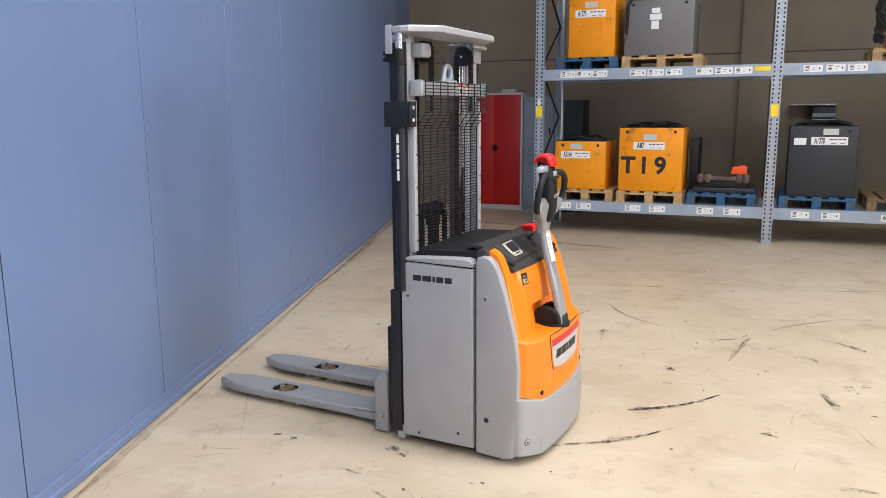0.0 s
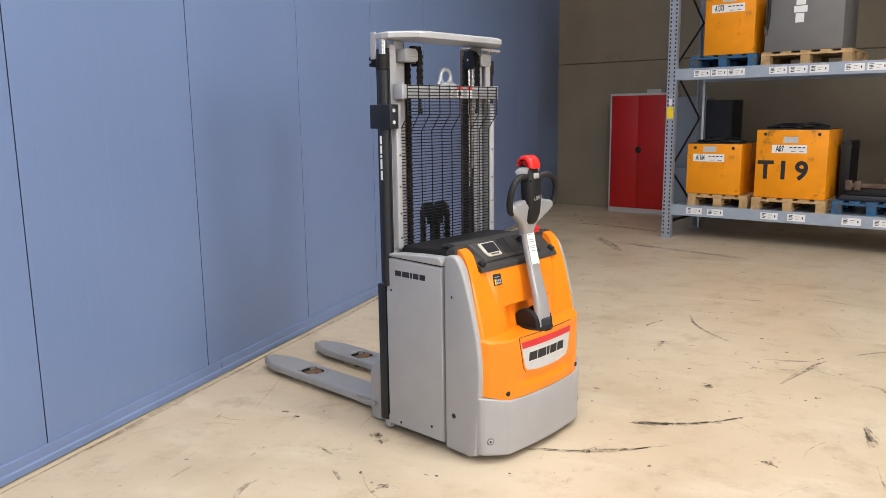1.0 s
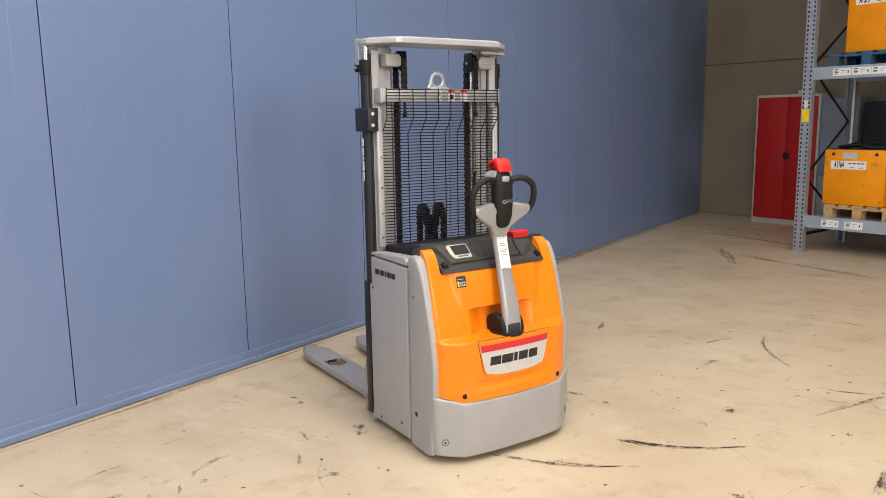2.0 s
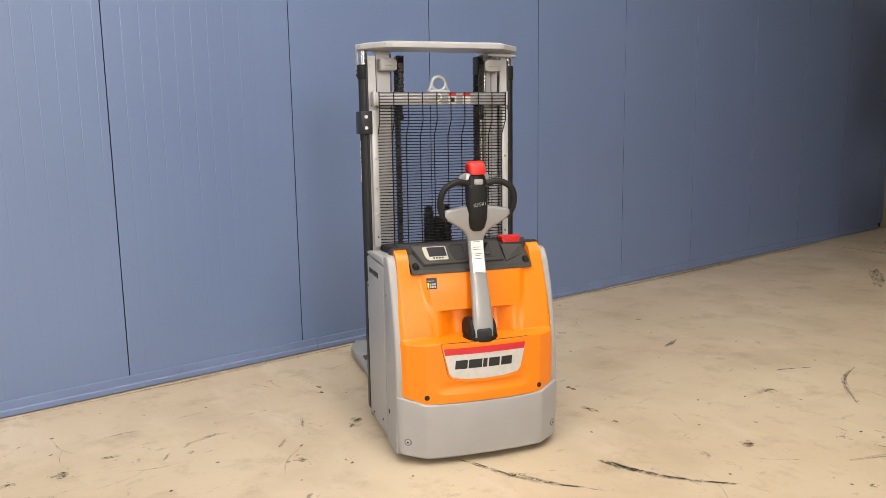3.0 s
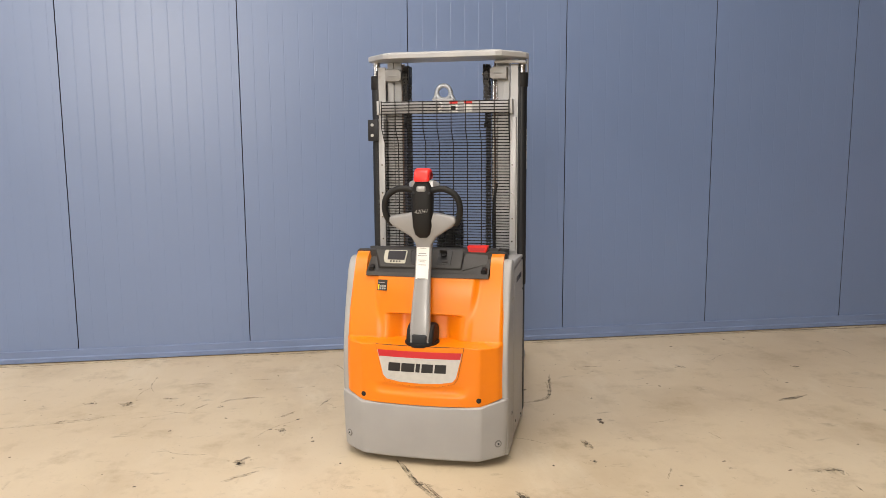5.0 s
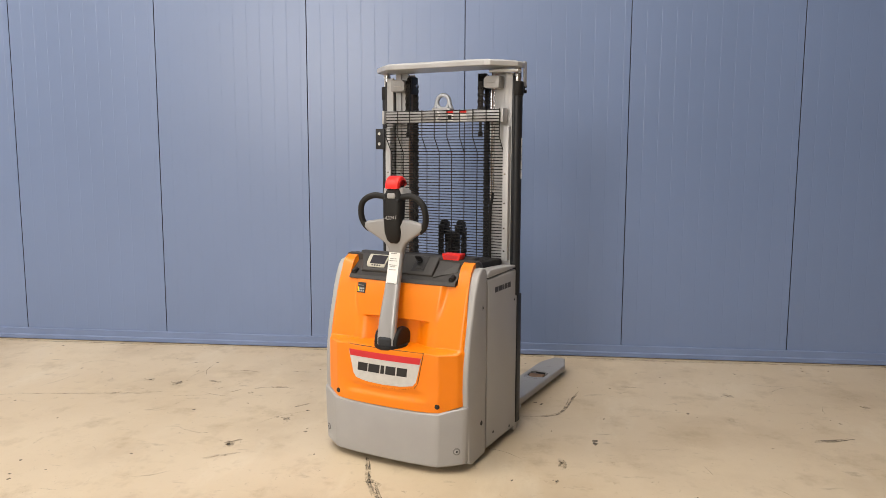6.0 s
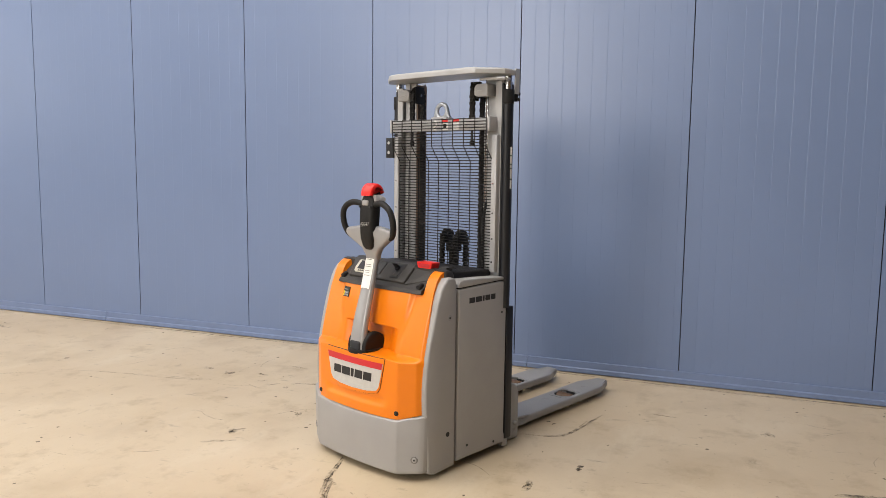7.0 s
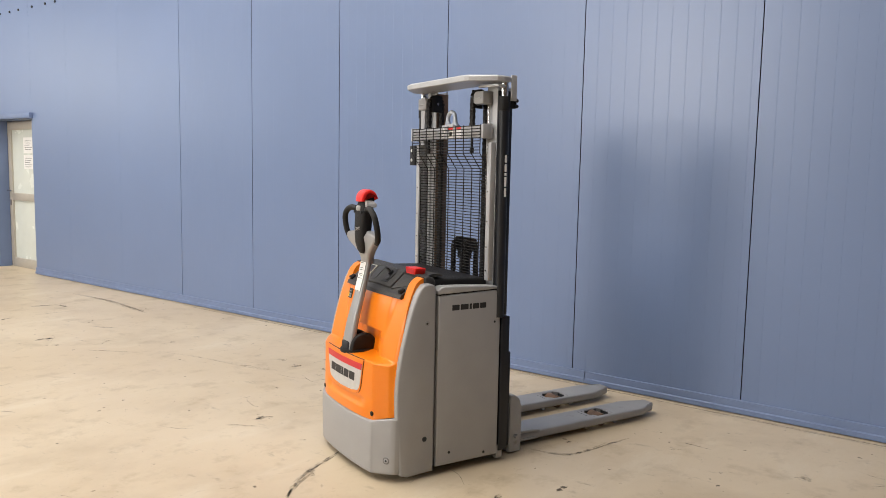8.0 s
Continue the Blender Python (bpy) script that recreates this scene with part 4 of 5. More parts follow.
# black control pod and red belly button
pod_path = [(1.075, 0.02, 0.012, 0.052), (1.09, 0.036, 0.02, 0.05), (1.13, 0.046, 0.03, 0.049), (1.2, 0.05, 0.035, 0.05), (1.28, 0.052, 0.036, 0.055), (1.315, 0.047, 0.036, 0.062), (1.345, 0.034, 0.036, 0.07), (1.368, 0.028, 0.028, 0.076)]
pr = []
for z, w, d, yc in pod_path:
    ring = []
    for q in range(24):
        a = 2 * math.pi * q / 24
        ca, sa = math.cos(a), math.sin(a)
        ring.append((w * math.copysign(abs(ca) ** 0.6, ca), yc + d * math.copysign(abs(sa) ** 0.7, sa), z))
    pr.append(ring)
pod = part("control_pod", bm_loft(bmesh.new(), pr), DARK, tiller, "black plastic control head", smooth=50)
arch = spline([(0.022, 1.338), (0.024, 1.36), (0.036, 1.384), (0.06, 1.398), (0.086, 1.395), (0.108, 1.378), (0.12, 1.352)], 4)
inner = spline([(0.102, 1.345), (0.09, 1.362), (0.07, 1.368), (0.056, 1.358), (0.052, 1.335)], 3)
part("safety_button", bm_prism(bmesh.new(), arch + inner, "x", -0.038, 0.038, 0.0125, 4), RED, tiller, "red belly safety button", smooth=40)
part("horn_button", B(-0.022, 0.022, 0.018, 0.03, 1.29, 1.317, bevel=0.008, seg=3), GREY, pod)
for s in (-1, 1):
    part("pod_screw", C((s * 0.037, 0.017, 1.285), (s * 0.037, 0.03, 1.285), 0.006, 10), HOLE, pod)
num = text_bm("42041", 0.027, 0.0004, -0.0006, 0.35)
part("lettering", num, BADGE, pod, "handwritten pale number", pose(0, 0.0147, 1.2, 90, -6, 0), smooth=0)
# pivot: two black discs and foot
pivot = part("pivot_base", C((0, 0.018, 0.572), (0, 0.018, 0.592), 0.082, 32, bevel=0.004), DARK, truck, "black round tiller pivot")
for s in (-1, 1):
    dome = [(-0.034, 0.57), (-0.038, 0.605), (-0.025, 0.645), (0.008, 0.669), (0.05, 0.672), (0.085, 0.655), (0.1, 0.625), (0.098, 0.575)]
    part("pivot_cheek", bm_prism(bmesh.new(), [tuple(p) for p in spline(dome, 3)], "x", s * 0.03, s * 0.066, 0.012, 3), DARK, pivot, smooth=40)
part("pivot_mouth", B(-0.037, 0.037, -0.05, 0.0, 0.578, 0.632, bevel=0.012, seg=3), HOLE, pivot, smooth=40)

# ---- fork carriage, forks, support arms ----
for s in (-1, 1):
    part("carriage_plate", B(s * 0.2, s * 0.345, 0.72, 0.75, 0.05, 0.56, bevel=0.006), STEEL_DARK, truck)
    heel = bm_prism(bmesh.new(), [(0.752, 0.008), (0.752, 0.30), (0.765, 0.318), (0.785, 0.32), (0.815, 0.3), (0.832, 0.255), (0.832, 0.008)], "x", s * 0.115, s * 0.352, 0.012, 3)
    part("fork_heel", heel, FORK, truck, "grey fork heel")
    # the top plate has a real slot over the load wheel
    top = bmesh.new()
    z0, z1 = 0.03, 0.075
    hx0, hx1, hy0, hy1 = 0.14, 0.258, 1.445, 1.59

    def outline_x(y, outer):
        if outer:
            return float(np.interp(y, [0.83, 1.80, 1.825, 1.955, 1.965], [0.292, 0.292, 0.286, 0.242, 0.236]))
        return float(np.interp(y, [0.83, 1.80, 1.825, 1.955, 1.965], [0.11, 0.11, 0.116, 0.16, 0.166]))
    cuts = [0.83, 1.0, 1.2, hy0, hy1, 1.7, 1.8, 1.825, 1.955, 1.965]
    cols = []
    for y in cuts:
        xo, xi = outline_x(y, True), outline_x(y, False)
        xs = [xi, min(max(hx0, xi + 0.004), xo - 0.008), max(min(hx1, xo - 0.004), xi + 0.008), xo]
        cols.append([[top.verts.new((s * x, y, zz)) for x in xs] for zz in (z0, z1)])
    for (A, D), y0, y1 in zip(zip(cols, cols[1:]), cuts, cuts[1:]):
        for c in range(3):
            if c == 1 and y0 >= hy0 - 1e-6 and y1 <= hy1 + 1e-6:
                continue
            top.faces.new((A[1][c], A[1][c + 1], D[1][c + 1], D[1][c]))
            top.faces.new((A[0][c], A[0][c + 1], D[0][c + 1], D[0][c]))
    for A, D in zip(cols, cols[1:]):
        for c in (0, 3):
            top.faces.new((A[0][c], D[0][c], D[1][c], A[1][c]))
    for row in (cols[0], cols[-1]):
        for c in range(3):
            top.faces.new((row[0][c], row[0][c + 1], row[1][c + 1], row[1][c]))
    i0 = cuts.index(hy0)
    for c in (1, 2):
        A, D = cols[i0], cols[i0 + 1]
        top.faces.new((A[0][c], D[0][c], D[1][c], A[1][c]))
    for row in (cols[i0], cols[i0 + 1]):
        top.faces.new((row[0][1], row[0][2], row[1][2], row[1][1]))
    bmesh.ops.recalc_face_normals(top, faces=top.faces)
    sharp = [e for e in top.edges if len(e.link_faces) == 2 and e.calc_face_angle(0) > 0.9]
    bmesh.ops.bevel(top, geom=sharp, offset=0.009, segments=3, affect="EDGES", profile=0.5)
    fork = part("fork", top, FORK, truck, "worn grey fork with a slot over its load wheel", smooth=40)
    roller = part("load_roller", C((s * 0.15, 1.52, 0.037), (s * 0.248, 1.52, 0.037), 0.037, 28, bevel=0.004), ROLLER, truck, "brown polyurethane load roller")
    part("axle", C((s * 0.13, 1.52, 0.036), (s * 0.27, 1.52, 0.036), 0.01, 12), CHROME, roller)
    part("support_arm", B(s * 0.14, s * 0.26, 0.7, 1.40, 0.02, 0.05, bevel=0.004), STEEL_DARK, truck, "dark support arm under the fork")
    part("slot_mark", bm_tube(bmesh.new(), [(s * 0.15, 1.412, 0.0728), (s * 0.24, 1.412, 0.0728)], 0.003, 6), HOLE, fork)
    part("slot_hole", C((s * 0.145, 1.37, 0.066), (s * 0.145, 1.37, 0.0742), 0.009, 14), HOLE, fork)
    part("fork_rib", B(s * 0.288, s * 0.296, 0.862, 0.99, 0.032, 0.046, bevel=0.003), FORK, fork)
    # cut corners of the slot
    for cx, cy, dx, dy in ((hx0, hy0, 1, 1), (hx1, hy0, -1, 1), (hx0, hy1, 1, -1), (hx1, hy1, -1, -1)):
        part("slot_corner", bm_prism(bmesh.new(), [(s * cx, cy), (s * (cx + 0.034 * dx), cy), (s * cx, cy + 0.03 * dy)], "z", 0.036, 0.0735), FORK, fork, smooth=0)
    # pale cylinders below the fork, standing in for patches of lit floor
    for yy in (1.40, 1.63):
        part("lit_floor_patch", C((s * 0.15, yy, 0.016), (s * 0.25, yy, 0.016), 0.016, 16), BADGE, fork, "pale cylinder standing in for lit floor under the fork")
    # dark strips round the wheel slot put its inner shade into colour
    lining = bmesh.new()
    for b0, b1, c0, c1 in ((hx0, hx0 + 0.006, hy0, hy1), (hx1 - 0.006, hx1, hy0, hy1), (hx0 + 0.006, hx1 - 0.006, hy0, hy0 + 0.006), (hx0 + 0.006, hx1 - 0.006, hy1 - 0.006, hy1)):
        bm_box(lining, s * b0, s * b1, c0, c1, 0.032, 0.066)
    part("slot_inner_shade", lining, HOLE, fork, "dark strips painted as the shade inside the wheel slot", smooth=0)
    pin = part("pin", C((s * 0.297, 0.833, 0.09), (s * 0.293, 1.0, 0.077), 0.008, 12), FORK, truck)
    part("pin_head", C((s * 0.34, 0.79, 0.097), (s * 0.374, 0.79, 0.097), 0.012, 14, bevel=0.003), FORK, pin)
part("carriage_plate", B(-0.3, 0.3, 0.72, 0.765, 0.12, 0.3, bevel=0.006), STEEL_DARK, truck)

# underside and wheels
part("chassis", B(-0.352, 0.352, 0.15, 0.655, 0.03, 0.6, bevel=0.006), DARK, truck, "dark chassis core")
for x, y, r in ((-0.08, 0.12, 0.115), (0.27, 0.15, 0.07), (-0.27, 0.15, 0.07)):
    wh = part("wheel", C((x - 0.03, y, r), (x + 0.03, y, r), r, 32, bevel=0.008), RUBBER, truck, "black drive wheel" if r > 0.1 else "black support castor")
    part("hub", C((x - 0.032, y, r), (x + 0.032, y, r), r * 0.5, 20), GREY, wh)

# ---- pallet rack ----
RK = pose(0.22, 10.16, 0, 0, 0, -16.8)
BAY, DEEP = 2.82, 1.05
rack = thing("pallet_rack", RK, "galvanised pallet rack with blue-grey beams and white location labels", "rack")


def upright_bm():
    prof = [(-0.055, 0.0), (0.055, 0.0), (0.055, 0.075), (0.03, 0.085), (0.03, 0.082), (0.051, 0.072), (0.051, 0.004), (-0.051, 0.004), (-0.051, 0.072), (-0.03, 0.082), (-0.03, 0.085), (-0.055, 0.075)]
    bm = bm_prism(bmesh.new(), prof, "z", 0.006, 4.6)
    bm_box(bm, -0.07, 0.07, -0.02, 0.1, 0.0, 0.007)
    return bm


# thin proud plates whose dark colour stands in for shade in the slots
def slots_bm():
    bm = bmesh.new()
    z = 0.05
    while z < 4.5:
        for x in (-0.033, 0.033):
            bm_box(bm, x - 0.0085, x + 0.0085, -0.0015, 0.003, z, z + 0.024)
        z += 0.05
    return bm


up_me, slot_me = mesh_of("upright", upright_bm(), GALV, 0), mesh_of("slot_shade_strip", slots_bm(), HOLE, 0)
for k in range(3):
    x = k * BAY
    for y, turn in ((0.0, 0), (DEEP + 0.085, 180)):
        u = share("upright", up_me, rack, pose(x, y, 0, 0, 0, turn))
        tagged(share("slot_shade_strip", slot_me, u, Matrix.Identity(4)), "dark plates painted as the shade in the punched slots", "", "", "stuff")
    z, flip = 0.25, False
    while z < 4.2:
        a, b = (0.08, DEEP) if flip else (DEEP, 0.08)
        part("brace", bm_tube(bmesh.new(), [(x, a, z), (x, b, z + 0.62)], 0.014, 6), STEEL_DARK, rack, "dark diagonal brace", smooth=0)
        z, flip = z + 0.62, not flip
    part("brace", B(x - 0.015, x + 0.015, 0.08, DEEP, 0.18, 0.21), STEEL_DARK, rack, smooth=0)

label_bm = bm_box(bmesh.new(), -0.097, 0.097, -0.0012, 0.0012, -0.04, 0.04)
label_me = mesh_of("location_label", label_bm, WHITE, 0)
block = bmesh.new()
for k in range(4):
    bm_box(block, -0.08, -0.08 + 0.045 - 0.008 * (k % 2), -0.002, 0, 0.022 - 0.015 * k, 0.03 - 0.015 * k)
bm_box(block, -0.01, 0.035, -0.002, 0, 0.012, 0.016), bm_box(block, -0.01, 0.02, -0.002, 0, -0.014, -0.01), bm_box(block, 0.06, 0.072, -0.002, 0, -0.012, 0.014)
block_me = mesh_of("print_block", block, BLACK, 0)


def beam(k, z0, z1, y, front):
    x0, x1 = k * BAY + 0.057, (k + 1) * BAY - 0.057
    bm = bm_prism(bmesh.new(), [(0.0, z0), (0.0, z1), (0.045, z1), (0.045, z1 - 0.03), (0.05, z1 - 0.035), (0.05, z0)], "x", x0, x1)
    ob = part("beam", bm, BEAM, rack, "blue-grey load beam", pose(0, y, 0), smooth=0)
    for xx in (x0, x1):
        part("beam_end_plate", B(xx - 0.004, xx + 0.004, -0.006, 0.06, z0 - 0.04, z1 + 0.03), BEAM, ob, smooth=0)
    return ob


low, high = {}, {}
for k in (0, 1):
    low[k], high[k] = beam(k, 0.295, 0.43, 0.012, True), beam(k, 1.965, 2.1, 0.012, True)
    beam(k, 0.295, 0.43, DEEP, False), beam(k, 1.965, 2.1, DEEP, False)
    for lvl, zz in ((0, 0.43), (1, 2.1)):
        n = 18
        for i in range(n):
            x = k * BAY + 0.1 + (BAY - 0.2) * (i + 0.5) / n
            w = 0.068
            part("deck_slat", B(x - w, x + w, 0.066, DEEP - 0.005, zz - 0.028, zz - 0.001), GALV if lvl == 0 else BEAM, rack, smooth=0)
for k, z, xs in ((0, 0.362, (0.35, 0.61, 1.24, 1.54, 2.11, 2.42)), (1, 0.362, (3.17, 3.49, 4.1, 4.4)), (0, 2.035, (0.37, 0.575, 0.775, 1.24, 1.455, 1.67, 2.02, 2.24, 2.455)), (1, 2.035, (3.19, 3.42, 3.64, 4.2, 4.42))):
    for x in xs:
        lb = share("location_label", label_me, (low if z < 1 else high)[k], pose(x, -0.0015, z))
        tagged(share("print_block", block_me, lb, Matrix.Identity(4)), kind="stuff")
part("yellow_label", B(2.58, 2.75, -0.002, 0.001, 2.025, 2.075), LABEL_YELLOW, high[0], "yellow load label", smooth=0)
for k in (0, 1):
    part("yellow_tag", B(k * BAY - 0.04, k * BAY + 0.04, -0.004, -0.001, 1.5, 1.64), LABEL_YELLOW, rack, "yellow tag on the upright", smooth=0)
part("white_tag", B(-0.02, 0.02, -0.004, -0.001, 1.66, 1.74), WHITE, rack, smooth=0)


# ---- pallets and batteries on the rack ----
def pallet(name, x0, x1, y0, z, mat, label, deep=0.95):
    ob = thing(name, RK @ pose((x0 + x1) / 2, y0, z), label, "pallet", "pallets on the rack")
    w = (x1 - x0) / 2
    for x in (-w + 0.05, 0, w - 0.05):
        for y in (0.0, deep / 2 - 0.07, deep - 0.14):
            part("block", B(x - 0.05, x + 0.05, y, y + 0.14, 0.022, 0.1, bevel=0.004, seg=1), mat, ob, smooth=0)
        part("bottom_board", B(x - 0.05, x + 0.05, 0, deep, 0, 0.022), mat, ob, smooth=0)
    for y in (0.0, deep / 2 - 0.07, deep - 0.14):
        part("cross_board", B(-w, w, y - 0.002, y + 0.142, 0.1, 0.122), mat, ob, smooth=0)
    n = 5
    for i in range(n):
        cx = -w + 0.06 + (2 * w - 0.12) * i / (n - 1)
        part("top_board", B(cx - 0.055, cx + 0.055, -0.004, deep + 0.002, 0.122, 0.144, bevel=0.002, seg=1), mat, ob, smooth=0)
    return ob


def battery(x0, x1, y0, z0, z1, deep, paint, label, number="", stencil="", cables=True, cx=-0.02, drop=0.0):
    ob = thing("battery", RK @ pose((x0 + x1) / 2, y0, z0), label, "battery", "traction batteries on the rack")
    w, h = (x1 - x0) / 2, z1 - z0
    tray_ob = part("tray", bm_box(bmesh.new(), -w, w, 0, deep, 0, h, bevel=0.012, seg=2), paint, ob)
    part("rim", bm_box(bmesh.new(), -w + 0.012, w - 0.012, 0.014, deep - 0.014, h - 0.004, h + 0.008, bevel=0.003, seg=1), BATTERY_DARK, ob, smooth=0)
    for sx in (-1, 1):
        part("lifting_hole", C((sx * (w - 0.1), -0.0015, h - 0.05), (sx * (w - 0.1), 0.004, h - 0.05), 0.019, 14), HOLE, tray_ob)
    if number:
        lw = min(0.38, w * 1.34)
        zl = (h - 0.22 if h > 0.7 else h - 0.17) - drop
        lb = part("label", B(cx - lw / 2, cx + lw / 2, -0.0025, 0.001, zl - 0.046, zl + 0.046), WHITE, ob, "white number label", smooth=0)
        part("lettering", text_bm(number, 0.095, 0.0006, 0.003), BLACK, lb, "black inventory number", pose(cx - lw * 0.27, -0.0032, zl, 90) @ Matrix.Diagonal((0.42 if len(number) > 3 else 0.55, 1, 1, 1)), smooth=0)
        for i in range(4):
            part("print_line", B(cx + lw * (0.0 + 0.12 * i), cx + lw * (0.085 + 0.12 * i), -0.0035, 0, zl + 0.012, zl + 0.024), DASH, lb, smooth=0)
        for i in range(2):
            part("print_line", B(cx + lw * (0.05 + 0.24 * i), cx + lw * (0.18 + 0.24 * i), -0.0035, 0, zl - 0.03, zl - 0.024), DASH, lb, smooth=0)
        part("plate", B(cx - 0.07, cx + 0.09, -0.002, 0.001, zl + 0.07, zl + 0.14), BADGE, ob, "grey rating plate", smooth=0)
    if stencil:
        for letter, lx in zip(stencil, (-0.27, -0.075, 0.125)):
            part("lettering", text_bm(letter, 0.29, 0.0008, 0.009), BLACK, ob, "black stencilled character", pose(lx, -0.002, h * 0.4, 90), smooth=0)
    if cables:
        rnd = random.Random(int(x0 * 100))
        for c in range(4):
            pts = []
            for i in range(5):
                pts.append((-w * 0.8 + 1.6 * w * i / 4, 0.1 + rnd.random() * 0.3, h + 0.02 + 0.05 * rnd.random() * (1 if 0 < i < 4 else 0.2)))
            part("cable", bm_tube(bmesh.new(), spline(pts, 5), 0.014, 7), RUBBER, ob, "black battery cable")
    return ob


DECK1, DECK2 = 0.43, 2.1
pallet("pallet", 0.24, 0.97, 0.07, DECK1, WOOD, "raw softwood pallet under the low yellow battery")
battery(0.2, 0.86, 0.1, DECK1 + 0.144, 1.19, 0.75, YELLOW, "scuffed yellow traction battery with black cables", "A1164", cx=-0.06)
pallet("pallet", 1.02, 1.83, 0.03, DECK1, WOOD, "raw softwood pallet under the stencilled battery")
battery(1.035, 1.815, 0.06, DECK1 + 0.144, 1.365, 0.72, YELLOW, "tall yellow traction battery with stencilled code", "A87", "T19")
pallet("pallet", 1.88, 2.68, 0.1, DECK1, WOOD_BLUE, "worn blue pallet carrying dismantled charger parts")
pallet("pallet", 2.93, 3.74, 0.03, DECK1, WOOD_BLUE, "blue pallet under the dark grey battery")
dark_batt = battery(3.0, 3.72, 0.06, DECK1 + 0.144, 1.38, 0.72, BATTERY_DARK, "dark grey traction battery with white labels", "A1378", cx=0.06, drop=-0.06)
part("label", B(-0.31, -0.18, -0.0025, 0.001, 0.6, 0.68), WHITE, dark_batt, "small white label", smooth=0)
pallet("pallet", 3.86, 4.62, 0.12, DECK1, WOOD_OLD, "weathered brown pallet beside the dark battery")
pallet("pallet", 0.2, 0.98, 0.06, DECK2, WOOD_BLUE, "blue pallet on the upper beam level")
battery(0.345, 0.93, 0.1, DECK2 + 0.144, 3.1, 0.75, YELLOW, "tall yellow traction battery on the upper level", "A1373", drop=0.1)
pallet("pallet", 1.03, 1.98, 0.06, DECK2, WOOD, "raw softwood pallet on the upper beam level")
grey_batt = battery(1.05, 1.87, 0.09, DECK2 + 0.144, 2.9, 0.75, BATTERY_GREY, "large plain grey traction battery with three stickers", cables=False)
for x0, x1, z0, z1 in ((-0.09, 0.01, 0.5, 0.56), (-0.11, 0.03, 0.42, 0.49), (-0.09, 0.0, 0.31, 0.41)):
    part("sticker", B(x0, x1, -0.002, 0.001, z0, z1), WHITE, grey_batt, "white sticker", smooth=0)
part("cable", bm_tube(bmesh.new(), spline([(-0.33, 0.02, 0.66), (-0.37, -0.01, 0.6), (-0.375, -0.012, 0.42), (-0.385, -0.01, 0.3), (-0.4, 0.0, 0.22)], 5), 0.02, 8), RUBBER, grey_batt, "black battery cable")
part("plug", B(-0.415, -0.38, -0.025, 0.02, 0.19, 0.3, bevel=0.008), GREASE, grey_batt, "dark brown battery plug")

# dark battery behind the stencilled one and loose charger parts
battery(1.86, 1.97, 0.5, DECK1 + 0.146, 1.22, 0.5, RUBBER, "narrow black battery set back on the pallet", cables=False)
parts_tray = thing("charger_chassis", RK @ pose(2.3, 0.18, DECK1 + 0.144), "dismantled black charger chassis lying on a blue pallet", "charger")
part("frame", B(-0.36, 0.36, 0, 0.55, 0, 0.06, bevel=0.01), BATTERY_DARK, parts_tray)
part("frame", B(-0.3, 0.28, 0.02, 0.5, 0.06, 0.15, bevel=0.012), RUBBER, parts_tray)
part("rail", B(-0.3, 0.3, 0.0, 0.03, 0.15, 0.2, bevel=0.006), GREASE, parts_tray)
for x in (-0.27, -0.18, 0.18, 0.26):
    part("terminal", B(x - 0.04, x + 0.03, -0.01, 0.08, 0.12, 0.23, bevel=0.012), GREASE, parts_tray)
cap_ob = thing("orange_cover", RK @ pose(2.46, 0.22, DECK1 + 0.144 + 0.23), "small orange plastic cover lying on the charger", "cover")
part("shell", bm_prism(bmesh.new(), [(-0.09, 0), (0.1, -0.01), (0.105, 0.08), (0.07, 0.11), (-0.07, 0.085)], "y", 0, 0.14, 0.012, 3), ORANGE_CAP, cap_ob)

# yellow truck part and black hose bundle at the far end of the upper level
pallet("pallet", 3.78, 4.58, 0.1, DECK2, WOOD, "raw wood pallet on the second bay's upper level")
spare = thing("battery", RK @ pose(4.04, 0.12, DECK2 + 0.144), "yellow battery with a black cable bundle on the upper level", "battery", "traction batteries on the rack")
part("tray", B(-0.08, 0.4, 0.1, 0.75, 0, 0.5, bevel=0.012), YELLOW, spare)
hang = random.Random(3)
for i in range(9):
    cable_line = [(-0.2 + hang.uniform(-0.05, 0.05), 0.06 + hang.uniform(-0.03, 0.03), 0.58 - 0.065 * k + hang.uniform(-0.012, 0.012)) for k in range(9)]
    part("cable", bm_tube(bmesh.new(), spline(cable_line, 4), 0.015, 7), RUBBER, spare, "black cable bundle")
# wall charger seen through the rack
charger = thing("wall_charger", NW @ pose(6.55, -0.02, 1.35), "grey and blue charger on a bracket on the concrete wall", "charger")
part("case", B(-0.1, 0.19, -0.25, 0.0, 0.0, 0.27, bevel=0.012), BATTERY_DARK, charger)
part("stripe", B(-0.1, 0.19, -0.256, -0.25, 0.12, 0.17), LOCKER, charger, "blue-grey stripe", smooth=0)
part("stripe", B(-0.1, 0.19, -0.256, -0.25, 0.06, 0.09), BADGE, charger, "light grey stripe", smooth=0)
part("bracket", B(-0.4, 0.19, -0.3, 0.0, 0.28, 0.3, bevel=0.004), GALV, charger, "galvanised bracket shelf")

# ---- cabinets by the far wall ----
cab = thing("steel_cabinet", NW @ pose(1.81, -0.52, 0), "red double-door steel cabinet with a light grey frame", "cabinet")
W2, H2 = 0.475, 1.87
part("body", B(-W2, W2, 0.012, 0.5, 0.0, H2, bevel=0.006), CABINET_GREY, cab, "light grey cabinet body")
for s in (-1, 1):
    d = part("door", B(0.0006 if s > 0 else -W2 + 0.032, W2 - 0.032 if s > 0 else -0.0006, 0.0, 0.02, 0.08, H2 - 0.035, bevel=0.003), CABINET_RED, cab, "red cabinet door")
